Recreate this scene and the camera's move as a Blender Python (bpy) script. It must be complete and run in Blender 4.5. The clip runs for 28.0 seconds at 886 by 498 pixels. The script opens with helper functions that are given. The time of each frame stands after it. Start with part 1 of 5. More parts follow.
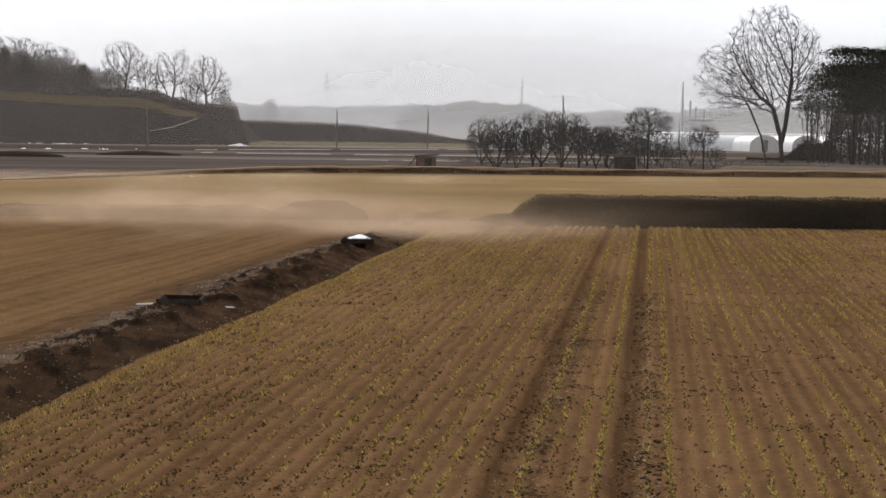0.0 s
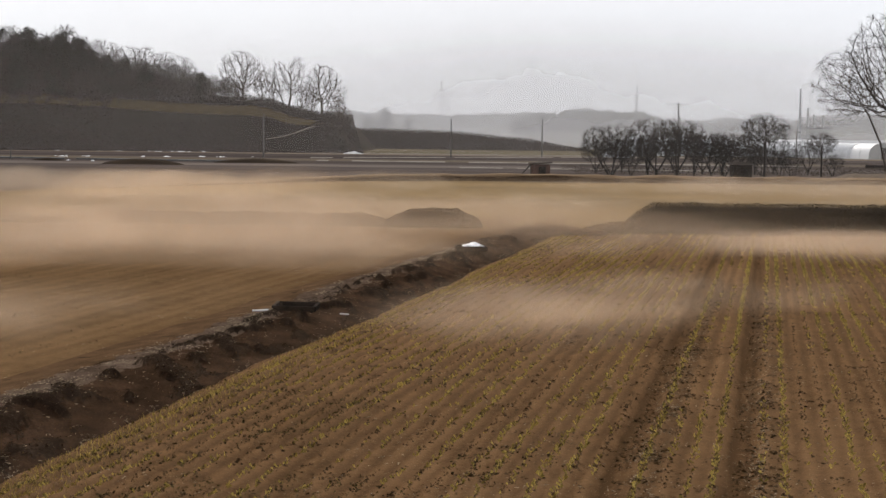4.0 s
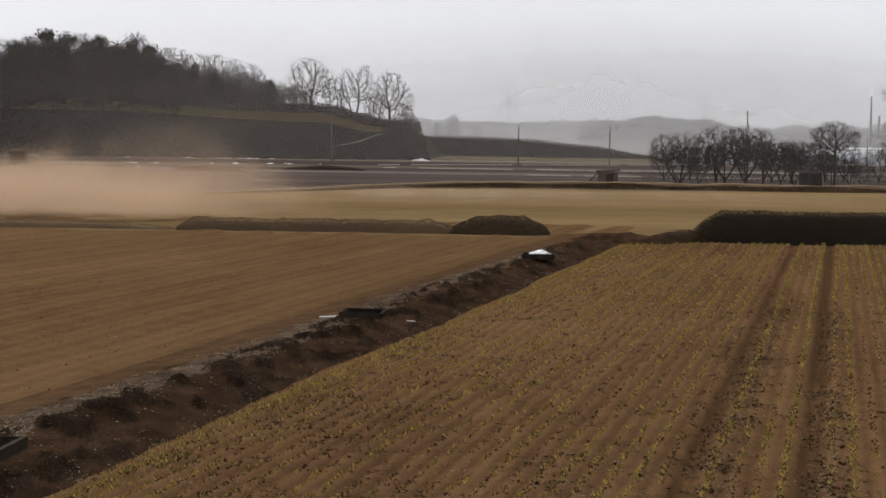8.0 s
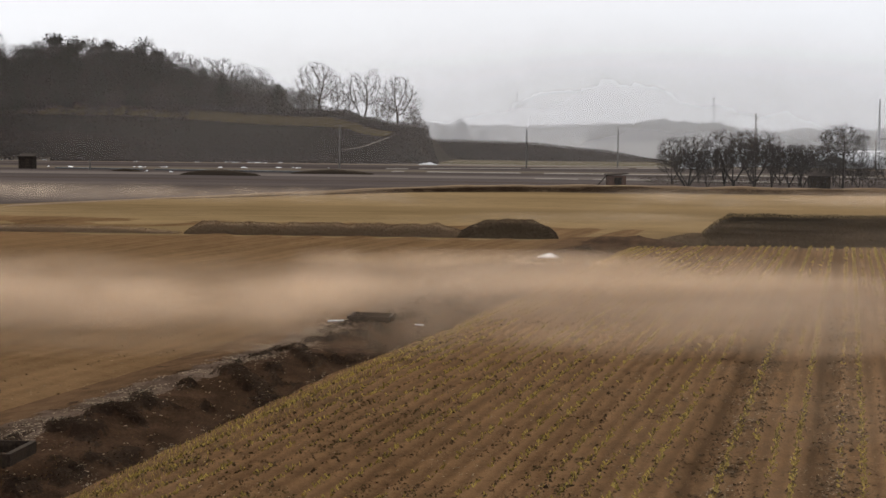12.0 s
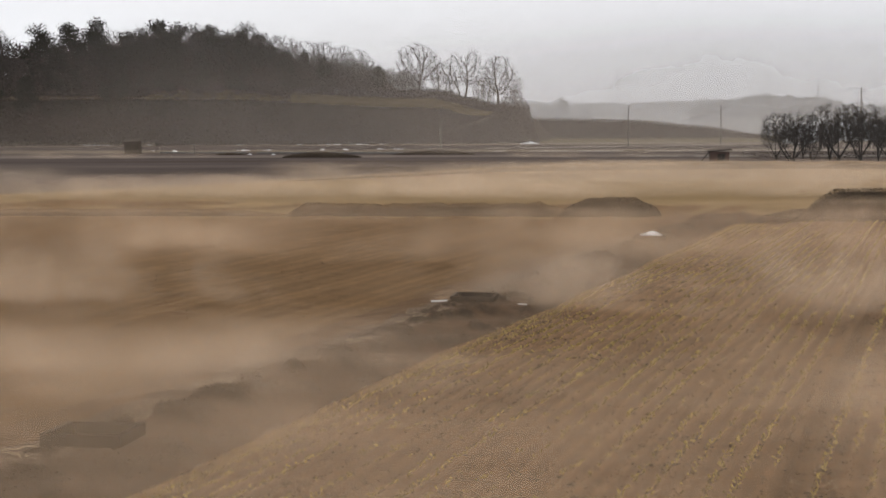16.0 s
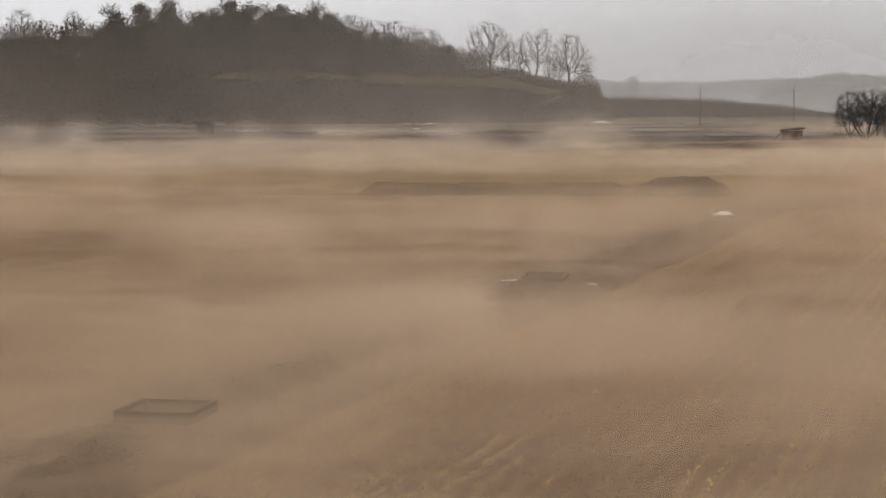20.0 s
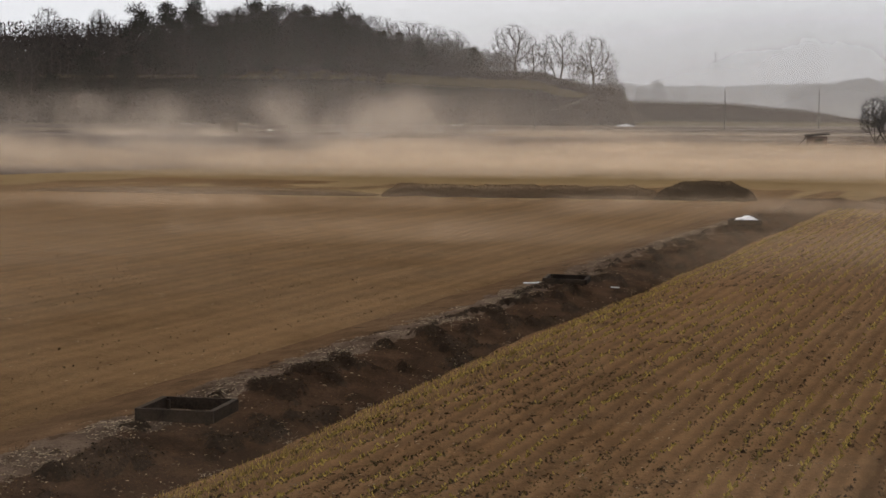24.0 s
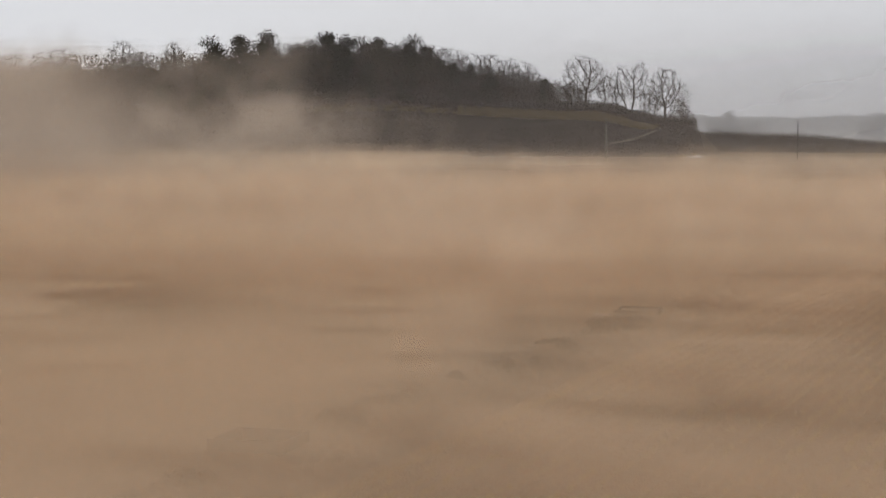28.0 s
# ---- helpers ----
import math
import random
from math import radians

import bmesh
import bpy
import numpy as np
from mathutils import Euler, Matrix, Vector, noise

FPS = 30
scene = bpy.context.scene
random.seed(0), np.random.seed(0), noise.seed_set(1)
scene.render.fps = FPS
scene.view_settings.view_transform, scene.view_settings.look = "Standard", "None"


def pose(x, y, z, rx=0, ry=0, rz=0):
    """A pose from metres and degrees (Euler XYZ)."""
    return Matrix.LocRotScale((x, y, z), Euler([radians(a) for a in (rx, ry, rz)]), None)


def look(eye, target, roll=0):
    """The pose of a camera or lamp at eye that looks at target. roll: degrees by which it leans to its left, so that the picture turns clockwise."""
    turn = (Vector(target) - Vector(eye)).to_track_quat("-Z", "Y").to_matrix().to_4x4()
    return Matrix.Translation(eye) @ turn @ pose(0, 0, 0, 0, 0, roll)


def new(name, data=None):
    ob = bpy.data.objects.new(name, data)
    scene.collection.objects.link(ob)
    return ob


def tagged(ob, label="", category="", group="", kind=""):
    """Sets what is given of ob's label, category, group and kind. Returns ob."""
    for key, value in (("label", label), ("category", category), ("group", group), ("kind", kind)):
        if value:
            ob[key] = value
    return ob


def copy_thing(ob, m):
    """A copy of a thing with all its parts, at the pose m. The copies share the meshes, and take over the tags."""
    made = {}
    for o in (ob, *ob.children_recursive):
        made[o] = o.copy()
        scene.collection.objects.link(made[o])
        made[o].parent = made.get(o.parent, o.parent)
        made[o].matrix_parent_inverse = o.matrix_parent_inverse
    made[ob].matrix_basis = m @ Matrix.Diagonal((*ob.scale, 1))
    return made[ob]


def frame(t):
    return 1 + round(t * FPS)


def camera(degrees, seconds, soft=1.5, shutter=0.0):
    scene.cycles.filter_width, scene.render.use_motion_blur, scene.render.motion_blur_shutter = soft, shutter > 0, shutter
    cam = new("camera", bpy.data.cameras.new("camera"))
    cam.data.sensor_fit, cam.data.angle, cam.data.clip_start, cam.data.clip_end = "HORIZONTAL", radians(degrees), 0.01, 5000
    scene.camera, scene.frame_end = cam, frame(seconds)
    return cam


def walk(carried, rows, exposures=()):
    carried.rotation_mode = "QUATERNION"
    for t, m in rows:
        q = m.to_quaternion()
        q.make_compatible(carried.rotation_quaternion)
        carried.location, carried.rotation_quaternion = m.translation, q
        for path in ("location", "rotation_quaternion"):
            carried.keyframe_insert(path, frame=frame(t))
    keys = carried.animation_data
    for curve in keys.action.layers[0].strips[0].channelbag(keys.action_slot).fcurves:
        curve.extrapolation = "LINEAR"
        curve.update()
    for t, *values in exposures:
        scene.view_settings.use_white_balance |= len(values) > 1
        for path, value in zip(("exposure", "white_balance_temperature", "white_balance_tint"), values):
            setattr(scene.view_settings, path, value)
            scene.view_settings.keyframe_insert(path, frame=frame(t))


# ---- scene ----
# Field frame: rows and bank run along s, w is across them to the right; the field is turned by TURN.
TURN = -10.72
EYE_Z = 4.2
cam = camera(29.03, 28.0, soft=1.5)
PATH = (
    (0.0, -3.779, -3.941, 0.728),
    (0.5, -2.002, -3.769, 0.625),
    (1.0, -1.453, -3.503, 0.586),
    (1.5, -0.221, -3.278, 0.272),
    (2.0, 0.618, -3.518, 0.608),
    (2.5, 0.653, -4.000, 0.658),
    (3.0, 0.356, -3.947, 0.751),
    (3.5, -0.171, -3.875, 0.710),
    (5.5, 1.366, -3.277, 0.400),
    (6.0, 1.508, -3.564, 0.414),
    (6.5, 2.000, -3.627, 0.650),
    (7.0, 2.317, -3.516, 0.576),
    (7.5, 2.238, -3.317, 0.586),
    (8.0, 2.285, -3.510, 0.781),
    (8.5, 2.665, -3.991, 0.954),
    (9.0, 2.999, -4.048, 1.014),
    (9.5, 2.826, -3.926, 1.147),
    (10.0, 2.274, -3.779, 1.073),
    (10.5, 2.266, -3.583, 0.981),
    (11.0, 2.560, -3.411, 0.686),
    (11.5, 2.508, -3.323, 0.712),
    (13.5, 3.196, -3.738, 0.038),
    (14.0, 3.569, -3.738, 0.061),
    (14.5, 3.576, -4.143, 0.092),
    (15.0, 4.020, -4.274, -0.192),
    (15.5, 4.460, -4.718, -1.074),
    (16.0, 5.994, -4.075, -0.269),
    (16.5, 5.572, -5.317, -0.325),
    (17.0, 5.678, -4.837, -0.372),
    (17.5, 6.074, -4.826, -0.117),
    (18.0, 6.601, -4.984, -0.173),
    (18.5, 6.634, -5.217, -0.129),
    (19.0, 6.993, -5.703, 0.082),
    (19.5, 7.791, -5.174, -0.359),
    (20.0, 8.356, -4.756, -0.335),
    (20.5, 8.366, -5.013, -0.447),
    (21.0, 8.546, -5.190, -0.423),
    (21.5, 8.606, -5.109, -0.034),
    (22.0, 8.140, -5.168, -0.270),
    (22.5, 8.385, -5.059, -0.045),
    (24.5, 9.169, -4.597, 0.266),
    (25.0, 9.125, -4.526, 0.343),
    (25.5, 9.513, -4.683, 0.108),
    (26.0, 9.834, -4.653, 0.071),
    (26.5, 10.265, -4.389, -0.114),
    (27.0, 11.010, -4.047, -0.009),
    (27.5, 11.549, -4.279, -0.050),
    (28.0, 11.488, -3.654, 0.152),
)
walk(cam, [(t, Matrix.Translation((0, 0, EYE_Z)) @ pose(0, 0, 0, 0, 0, yaw) @ pose(0, 0, 0, 90 + pitch, 0, 0) @ pose(0, 0, 0, 0, 0, roll))
           for t, yaw, pitch, roll in PATH],
     exposures=[(0, 0.15), (1, 0.10), (3, 0.05), (6, -0.12), (8, -0.20), (10, -0.17), (11, -0.04), (15, -0.10), (20, -0.30), (22, -0.32), (25, -0.26), (26, -0.36), (27, -0.33), (28, -0.50)])
scene.cycles.transparent_max_bounces = 96

# ---- sky and sun: hazy winter daylight from ahead ----
SUN_AZ, SUN_EL = 16.0, 38.0
world = bpy.data.worlds.new("sky")
scene.world = world
world.use_nodes = True
wn = world.node_tree
wn.nodes.clear()
w_out, w_bg, w_sky = wn.nodes.new("ShaderNodeOutputWorld"), wn.nodes.new("ShaderNodeBackground"), wn.nodes.new("ShaderNodeTexSky")
w_sky.sky_type, w_sky.sun_disc = "NISHITA", False
w_sky.sun_elevation, w_sky.sun_rotation = radians(SUN_EL), radians(-SUN_AZ)
w_sky.dust_density, w_sky.air_density, w_sky.ozone_density = 3.0, 1.0, 1.0
w_mix = wn.nodes.new("ShaderNodeMix")
w_mix.data_type = "RGBA"
w_mix.inputs[0].default_value = 0.93
w_mix.inputs[7].default_value = (9.9, 10.2, 10.9, 1)
wn.links.new(w_sky.outputs[0], w_mix.inputs[6])
wn.links.new(w_mix.outputs[2], w_bg.inputs[0])
w_bg.inputs[1].default_value = 0.1
wn.links.new(w_bg.outputs[0], w_out.inputs[0])
sun = new("sun", bpy.data.lights.new("sun", "SUN"))
sun.data.energy, sun.data.angle, sun.data.color = 3.0, radians(2.5), (1.0, 0.92, 0.80)
sun_dir = Vector((-math.sin(radians(SUN_AZ)) * math.cos(radians(SUN_EL)), math.cos(radians(SUN_AZ)) * math.cos(radians(SUN_EL)), math.sin(radians(SUN_EL))))
sun.matrix_world = look((0, 100, 120), Vector((0, 100, 120)) - sun_dir)


# ---- materials ----
class Nodes:
    """A small helper to write node trees."""

    def __init__(self, name):
        self.mat = bpy.data.materials.new(name)
        self.mat.use_nodes = True
        self.t = self.mat.node_tree
        self.t.nodes.clear()
        self.out = self.t.nodes.new("ShaderNodeOutputMaterial")

    def node(self, kind, **props):
        n = self.t.nodes.new("ShaderNode" + kind)
        for k, v in props.items():
            n.inputs[k].default_value = v
        return n

    def link(self, a, b):
        self.t.links.new(a, b)

    def coords(self, kind="Object"):
        return self.t.nodes.new("ShaderNodeTexCoord").outputs[kind]

    def math(self, op, a, b=None, c=None, clamp=False):
        n = self.t.nodes.new("ShaderNodeMath")
        n.operation, n.use_clamp = op, clamp
        for i, v in enumerate((a, b, c)):
            if v is None:
                continue
            if isinstance(v, (int, float)):
                n.inputs[i].default_value = v
            else:
                self.link(v, n.inputs[i])
        return n.outputs[0]

    def scaled(self, vec, s, lean=0.0):
        n = self.t.nodes.new("ShaderNodeMapping")
        n.inputs["Scale"].default_value = s
        n.inputs["Rotation"].default_value = (0.0, lean, 0.0)
        self.link(vec, n.inputs["Vector"])
        return n.outputs[0]

    def noise(self, vec, scale, detail=3.0, rough=0.55):
        n = self.node("TexNoise", Scale=scale, Detail=detail, Roughness=rough)
        self.link(vec, n.inputs["Vector"])
        return n.outputs["Fac"]

    def step(self, v, lo, hi):
        n = self.t.nodes.new("ShaderNodeMapRange")
        n.interpolation_type = "SMOOTHSTEP"
        n.inputs["From Min"].default_value, n.inputs["From Max"].default_value = lo, hi
        self.link(v, n.inputs["Value"])
        return n.outputs[0]

    def ramp(self, v, *stops):
        n = self.t.nodes.new("ShaderNodeValToRGB")
        while len(n.color_ramp.elements) < len(stops):
            n.color_ramp.elements.new(0.5)
        for e, (p, c) in zip(n.color_ramp.elements, stops):
            e.position, e.color = p, (*c, 1)
        self.link(v, n.inputs[0])
        return n.outputs[0]

    def mix(self, fac, a, b, kind="MIX"):
        n = self.t.nodes.new("ShaderNodeMix")
        n.data_type, n.blend_type = "RGBA", kind
        for i, v in ((0, fac), (6, a), (7, b)):
            if isinstance(v, (int, float)):
                n.inputs[i].default_value = v
            elif isinstance(v, tuple):
                n.inputs[i].default_value = (*v, 1)
            else:
                self.link(v, n.inputs[i])
        return n.outputs[2]

    def bump(self, height, strength=0.5, distance=0.02):
        n = self.node("Bump", Strength=strength, Distance=distance)
        self.link(height, n.inputs["Height"])
        return n.outputs[0]

    def surface(self, color, rough=0.9, metal=0.0, normal=None, spec=0.3):
        b = self.node("BsdfPrincipled", Roughness=rough, Metallic=metal)
        b.inputs["Specular IOR Level"].default_value = spec
        if isinstance(color, tuple):
            b.inputs["Base Color"].default_value = (*color, 1)
        else:
            self.link(color, b.inputs["Base Color"])
        if normal is not None:
            self.link(normal, b.inputs["Normal"])
        self.link(b.outputs[0], self.out.inputs[0])
        return self.mat


def varied(name, dark, light, scale=1.0, rough=0.95, spec=0.04, bump=0.4, per_object=True, fine=8.0, metal=0.0):
    """A two-scale surface between two colours, a little different from piece to piece."""
    n = Nodes(name)
    c = n.coords()
    a = n.noise(c, scale, 4)
    b = n.noise(c, scale * fine, 4)
    f = n.math("ADD", n.math("MULTIPLY", a, 0.6), n.math("MULTIPLY", b, 0.4))
    if per_object:
        r = n.t.nodes.new("ShaderNodeObjectInfo").outputs["Random"]
        f = n.math("ADD", f, n.math("MULTIPLY", n.math("SUBTRACT", r, 0.5), 0.3))
    col = n.ramp(f, (0.32, dark), (0.68, light))
    return n.surface(col, rough, metal, n.bump(b, bump), spec)


def island(name, dark, light, rough=1.0, spec=0.0):
    """Colour varied from one joined piece to the next."""
    n = Nodes(name)
    r = n.t.nodes.new("ShaderNodeNewGeometry").outputs["Random Per Island"]
    return n.surface(n.ramp(r, (0.0, dark), (1.0, light)), rough, 0.0, None, spec)


def field_soil(name, dark, light, row=0.0, row_amount=0.0, straw=0.5, tracks=()):
    """Dry, wind-scoured soil in field space: y along the rows."""
    n = Nodes(name)
    c = n.coords()
    big = n.noise(n.scaled(c, (1.0, 0.35, 1.0)), 0.18, 4)
    mid = n.noise(c, 1.6, 5, 0.65)
    fine = n.noise(c, 14.0, 5, 0.75)
    f = n.math("ADD", n.math("ADD", n.math("MULTIPLY", big, 0.35), n.math("MULTIPLY", mid, 0.25)), n.math("MULTIPLY", fine, 0.40))
    if row:
        sx = n.t.nodes.new("ShaderNodeSeparateXYZ")
        n.link(c, sx.inputs[0])
        wob = n.math("MULTIPLY", n.noise(c, 0.6, 2), 0.12)
        wave = n.math("SINE", n.math("MULTIPLY", n.math("ADD", sx.outputs[0], wob), 2 * math.pi / row))
        f = n.math("ADD", f, n.math("MULTIPLY", wave, row_amount))
        # every third drill row stands out, and some stretches more than others
        third = n.math("SINE", n.math("MULTIPLY", n.math("ADD", sx.outputs[0], wob), 2 * math.pi / (3 * row)))
        f = n.math("ADD", f, n.math("MULTIPLY", third, n.math("MULTIPLY", n.noise(n.scaled(c, (1.0, 0.3, 1.0)), 0.35, 2), 0.045)))
        # pressed wheel tracks, set darker than the soil around them
        for k in tracks:
            d = n.math("ABSOLUTE", n.math("SUBTRACT", n.math("ADD", sx.outputs[0], n.math("MULTIPLY", n.math("SUBTRACT", n.noise(c, 0.9, 3), 0.5), 0.14)), k))
            f = n.math("SUBTRACT", f, n.math("MULTIPLY", n.math("SUBTRACT", 1.0, n.step(d, 0.08, 0.17)), 0.15))
    col = n.ramp(f, (0.34, dark), (0.66, light))
    speck = n.step(n.noise(n.scaled(c, (1.0, 0.6, 1.0)), 55.0, 2, 0.5), 0.66, 0.76)
    col = n.mix(n.math("MULTIPLY", speck, straw), col, (0.42, 0.34, 0.22))
    h = n.math("ADD", n.math("MULTIPLY", mid, 0.35), n.math("MULTIPLY", fine, 0.65))
    return n.surface(col, 1.0, 0.0, n.bump(h, 1.0, 0.06), 0.0)


M_SOIL = field_soil("wheat_field_soil", (0.060, 0.0325, 0.0153), (0.175, 0.100, 0.0490), row=0.30, row_amount=0.065, tracks=(-1.82, -0.30))
M_SOIL_LEFT = field_soil("bare_field_soil", (0.059, 0.0343, 0.0166), (0.162, 0.0965, 0.0474), row=0.60, row_amount=0.03, straw=0.4)
def bank_soil(name, deep, mid, pale, speck_amount):
    """Drifted brown soil, paler where it is dry, with fine crumbs."""
    n = Nodes(name)
    c = n.coords()
    patch = n.noise(n.scaled(c, (1.6, 1.0, 1.0)), 1.15, 4, 0.6)
    fine = n.noise(c, 24.0, 4, 0.7)
    f = n.math("ADD", n.math("MULTIPLY", patch, 0.6), n.math("MULTIPLY", fine, 0.4))
    col = n.ramp(f, (0.36, deep), (0.51, mid), (0.66, pale))
    speck = n.step(n.noise(c, 60.0, 2), 0.66, 0.76)
    col = n.mix(n.math("MULTIPLY", speck, speck_amount), col, (0.30, 0.25, 0.20))
    return n.surface(col, 1.0, 0.0, n.bump(f, 0.9, 0.08), 0.0)


M_BANK = bank_soil("bank_earth", (0.019, 0.0108, 0.0066), (0.036, 0.0205, 0.0125), (0.064, 0.0372, 0.0225), 0.08)
M_TUFT = bank_soil("dead_root_mat", (0.012, 0.0075, 0.005), (0.024, 0.015, 0.0100), (0.052, 0.033, 0.022), 0.15)
M_TROD = bank_soil("trodden_earth", (0.048, 0.0275, 0.0150), (0.078, 0.0455, 0.0245), (0.110, 0.0655, 0.0350), 0.05)
M_CREST = bank_soil("littered_crest_earth", (0.040, 0.026, 0.018), (0.075, 0.051, 0.036), (0.120, 0.088, 0.066), 0.4)
M_CLOD = island("clod", (0.026, 0.0155, 0.0085), (0.095, 0.058, 0.029))
M_STRAW = island("straw", (0.06, 0.042, 0.026), (0.32, 0.250, 0.170), 0.8, 0.1)
M_WHEAT = island("young_wheat", (0.12, 0.088, 0.024), (0.45, 0.332, 0.088))
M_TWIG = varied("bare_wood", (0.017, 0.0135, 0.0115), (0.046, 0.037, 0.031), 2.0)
# paler copy of bare_wood: the haze on far trees is put into its colour
M_TWIG_HAZED = varied("hazed_bare_wood", (0.022, 0.018, 0.016), (0.06, 0.05, 0.043), 0.6)
M_EVERGREEN = island("evergreen_leaf", (0.007, 0.0085, 0.0065), (0.021, 0.0225, 0.0145))
M_HEDGE = island("hedge_leaf", (0.030, 0.024, 0.014), (0.074, 0.058, 0.034), 1.0, 0.0)
M_DUSTY_WEED = island("dusty_weed", (0.030, 0.020, 0.011), (0.190, 0.128, 0.062))
M_WEED = island("olive_weed", (0.022, 0.017, 0.008), (0.085, 0.062, 0.024))
M_SCRUB = island("scrub_leaf", (0.055, 0.039, 0.025), (0.125, 0.088, 0.055), 1.0, 0.0)
M_DULL = island("dusty_hedge_leaf", (0.135, 0.092, 0.056), (0.230, 0.155, 0.095))
M_DULLER = island("dead_growth", (0.022, 0.016, 0.011), (0.06, 0.043, 0.03))
# shade of the far path's front, put into a dark clump colour
M_PATH_SHADE = island("path_front_shade", (0.030, 0.017, 0.010), (0.080, 0.045, 0.026))
M_BRUSH = island("winter_brush", (0.014, 0.011, 0.010), (0.048, 0.037, 0.032))
M_DRYGRASS = island("dry_grass", (0.075, 0.056, 0.027), (0.150, 0.112, 0.054))
M_BOARD = varied("weathered_board", (0.012, 0.0085, 0.0065), (0.042, 0.030, 0.022), 4.0, 0.95, 0.03)
M_RUST = varied("rusty_sheet", (0.048, 0.022, 0.014), (0.11, 0.055, 0.034), 2.0, 0.8, 0.3)
M_POLE = varied("weathered_pole", (0.06, 0.055, 0.05), (0.14, 0.13, 0.12), 1.5)
M_STEEL = varied("galvanised_steel", (0.30, 0.31, 0.33), (0.48, 0.49, 0.50), 0.8, 0.5, 0.5)
M_FILM = varied("white_plastic_film", (0.50, 0.51, 0.52), (0.78, 0.78, 0.79), 1.5, 0.45, 0.3)
M_FILM_GREY = varied("dusty_grey_film", (0.34, 0.345, 0.35), (0.62, 0.62, 0.63), 0.4, 0.6, 0.2)
M_PIPE = varied("white_pipe", (0.45, 0.44, 0.43), (0.66, 0.65, 0.64), 3.0, 0.5, 0.4)
M_WALL = varied("grey_wall", (0.20, 0.20, 0.20), (0.36, 0.36, 0.35), 0.5)
M_DARK = varied("dark_panel", (0.03, 0.03, 0.03), (0.07, 0.07, 0.07), 1.0, 0.6)
M_HILL = varied("wooded_hill", (0.05, 0.05, 0.042), (0.11, 0.105, 0.085), 0.02, fine=6.0)


def dust_material(name, scale, lo, hi, amount, color=(0.62, 0.47, 0.33), stretch=(1.0, 1.0, 1.8), edge=0.12, lift=0.75, puff=0.9, lean=0.0):
    """Airborne soil: thin sheets that let most light through; denser low down, torn by eddies."""
    n = Nodes(name)
    g = n.t.nodes.new("ShaderNodeSeparateXYZ")
    n.link(n.coords("Generated"), g.inputs[0])
    gx, gz = g.outputs[0], g.outputs[2]
    side = n.math("MULTIPLY", n.step(gx, 0.0, edge), n.step(n.math("SUBTRACT", 1.0, gx), 0.0, edge))
    c = n.scaled(n.coords("Object"), stretch, lean)
    shift = n.t.nodes.new("ShaderNodeObjectInfo").outputs["Random"]
    n4 = n.node("TexNoise", Scale=scale, Detail=5.0, Roughness=0.55 if puff < 1 else 0.62)
    n4.noise_dimensions = "4D"
    n4.inputs["Distortion"].default_value = 0.6 if puff < 1 else 1.1
    n.link(c, n4.inputs["Vector"])
    n.link(n.math("MULTIPLY", shift, 40.0), n4.inputs["W"])
    low = n.node("TexNoise", Scale=scale * 0.35, Detail=2.0, Roughness=0.5)
    low.noise_dimensions = "4D"
    n.link(c, low.inputs["Vector"])
    n.link(n.math("MULTIPLY", shift, 23.0), low.inputs["W"])
    # the top of the bank is uneven: the broad noise lifts or lowers it
    top = n.math("ADD", n.math("ADD", gz, n.math("MULTIPLY", n.math("SUBTRACT", 0.5, low.outputs["Fac"]), 1.7)), n.math("MULTIPLY", n.math("SUBTRACT", 0.5, n4.outputs["Fac"]), puff))
    over = n.t.nodes.new("ShaderNodeSeparateXYZ")
    n.link(n.t.nodes.new("ShaderNodeNewGeometry").outputs["Position"], over.inputs[0])
    foot = n.step(n.math("ADD", over.outputs[2], n.math("MULTIPLY", n.math("SUBTRACT", n4.outputs["Fac"], 0.5), 0.6)), -0.05, lift)
    rise = n.math("MULTIPLY", foot, n.step(n.math("SUBTRACT", 1.0, top), 0.0, 0.75))
    cap = n.step(n.math("SUBTRACT", 1.0, gz), 0.0, 0.35)
    body = n.math("ADD", n.math("MULTIPLY", n4.outputs["Fac"], 0.55), n.math("MULTIPLY", low.outputs["Fac"], 0.45))
    worn = n.math("SUBTRACT", body, n.math("MULTIPLY", n.math("SUBTRACT", 1.0, side), 0.22))
    dens = n.math("MULTIPLY", n.step(worn, lo, hi), n.math("MULTIPLY", n.math("MULTIPLY", rise, cap), side))
    a = n.math("MULTIPLY", dens, amount, clamp=True)
    d, tr = n.node("BsdfDiffuse", Color=(*color, 1)), n.node("BsdfTranslucent", Color=(*color, 1))
    both = n.node("MixShader", Fac=0.5)
    n.link(d.outputs[0], both.inputs[1])
    n.link(tr.outputs[0], both.inputs[2])
    clear = n.node("BsdfTransparent")
    m = n.t.nodes.new("ShaderNodeMixShader")
    n.link(a, m.inputs[0])
    n.link(clear.outputs[0], m.inputs[1])
    n.link(both.outputs[0], m.inputs[2])
    n.link(m.outputs[0], n.out.inputs[0])
    return n.mat


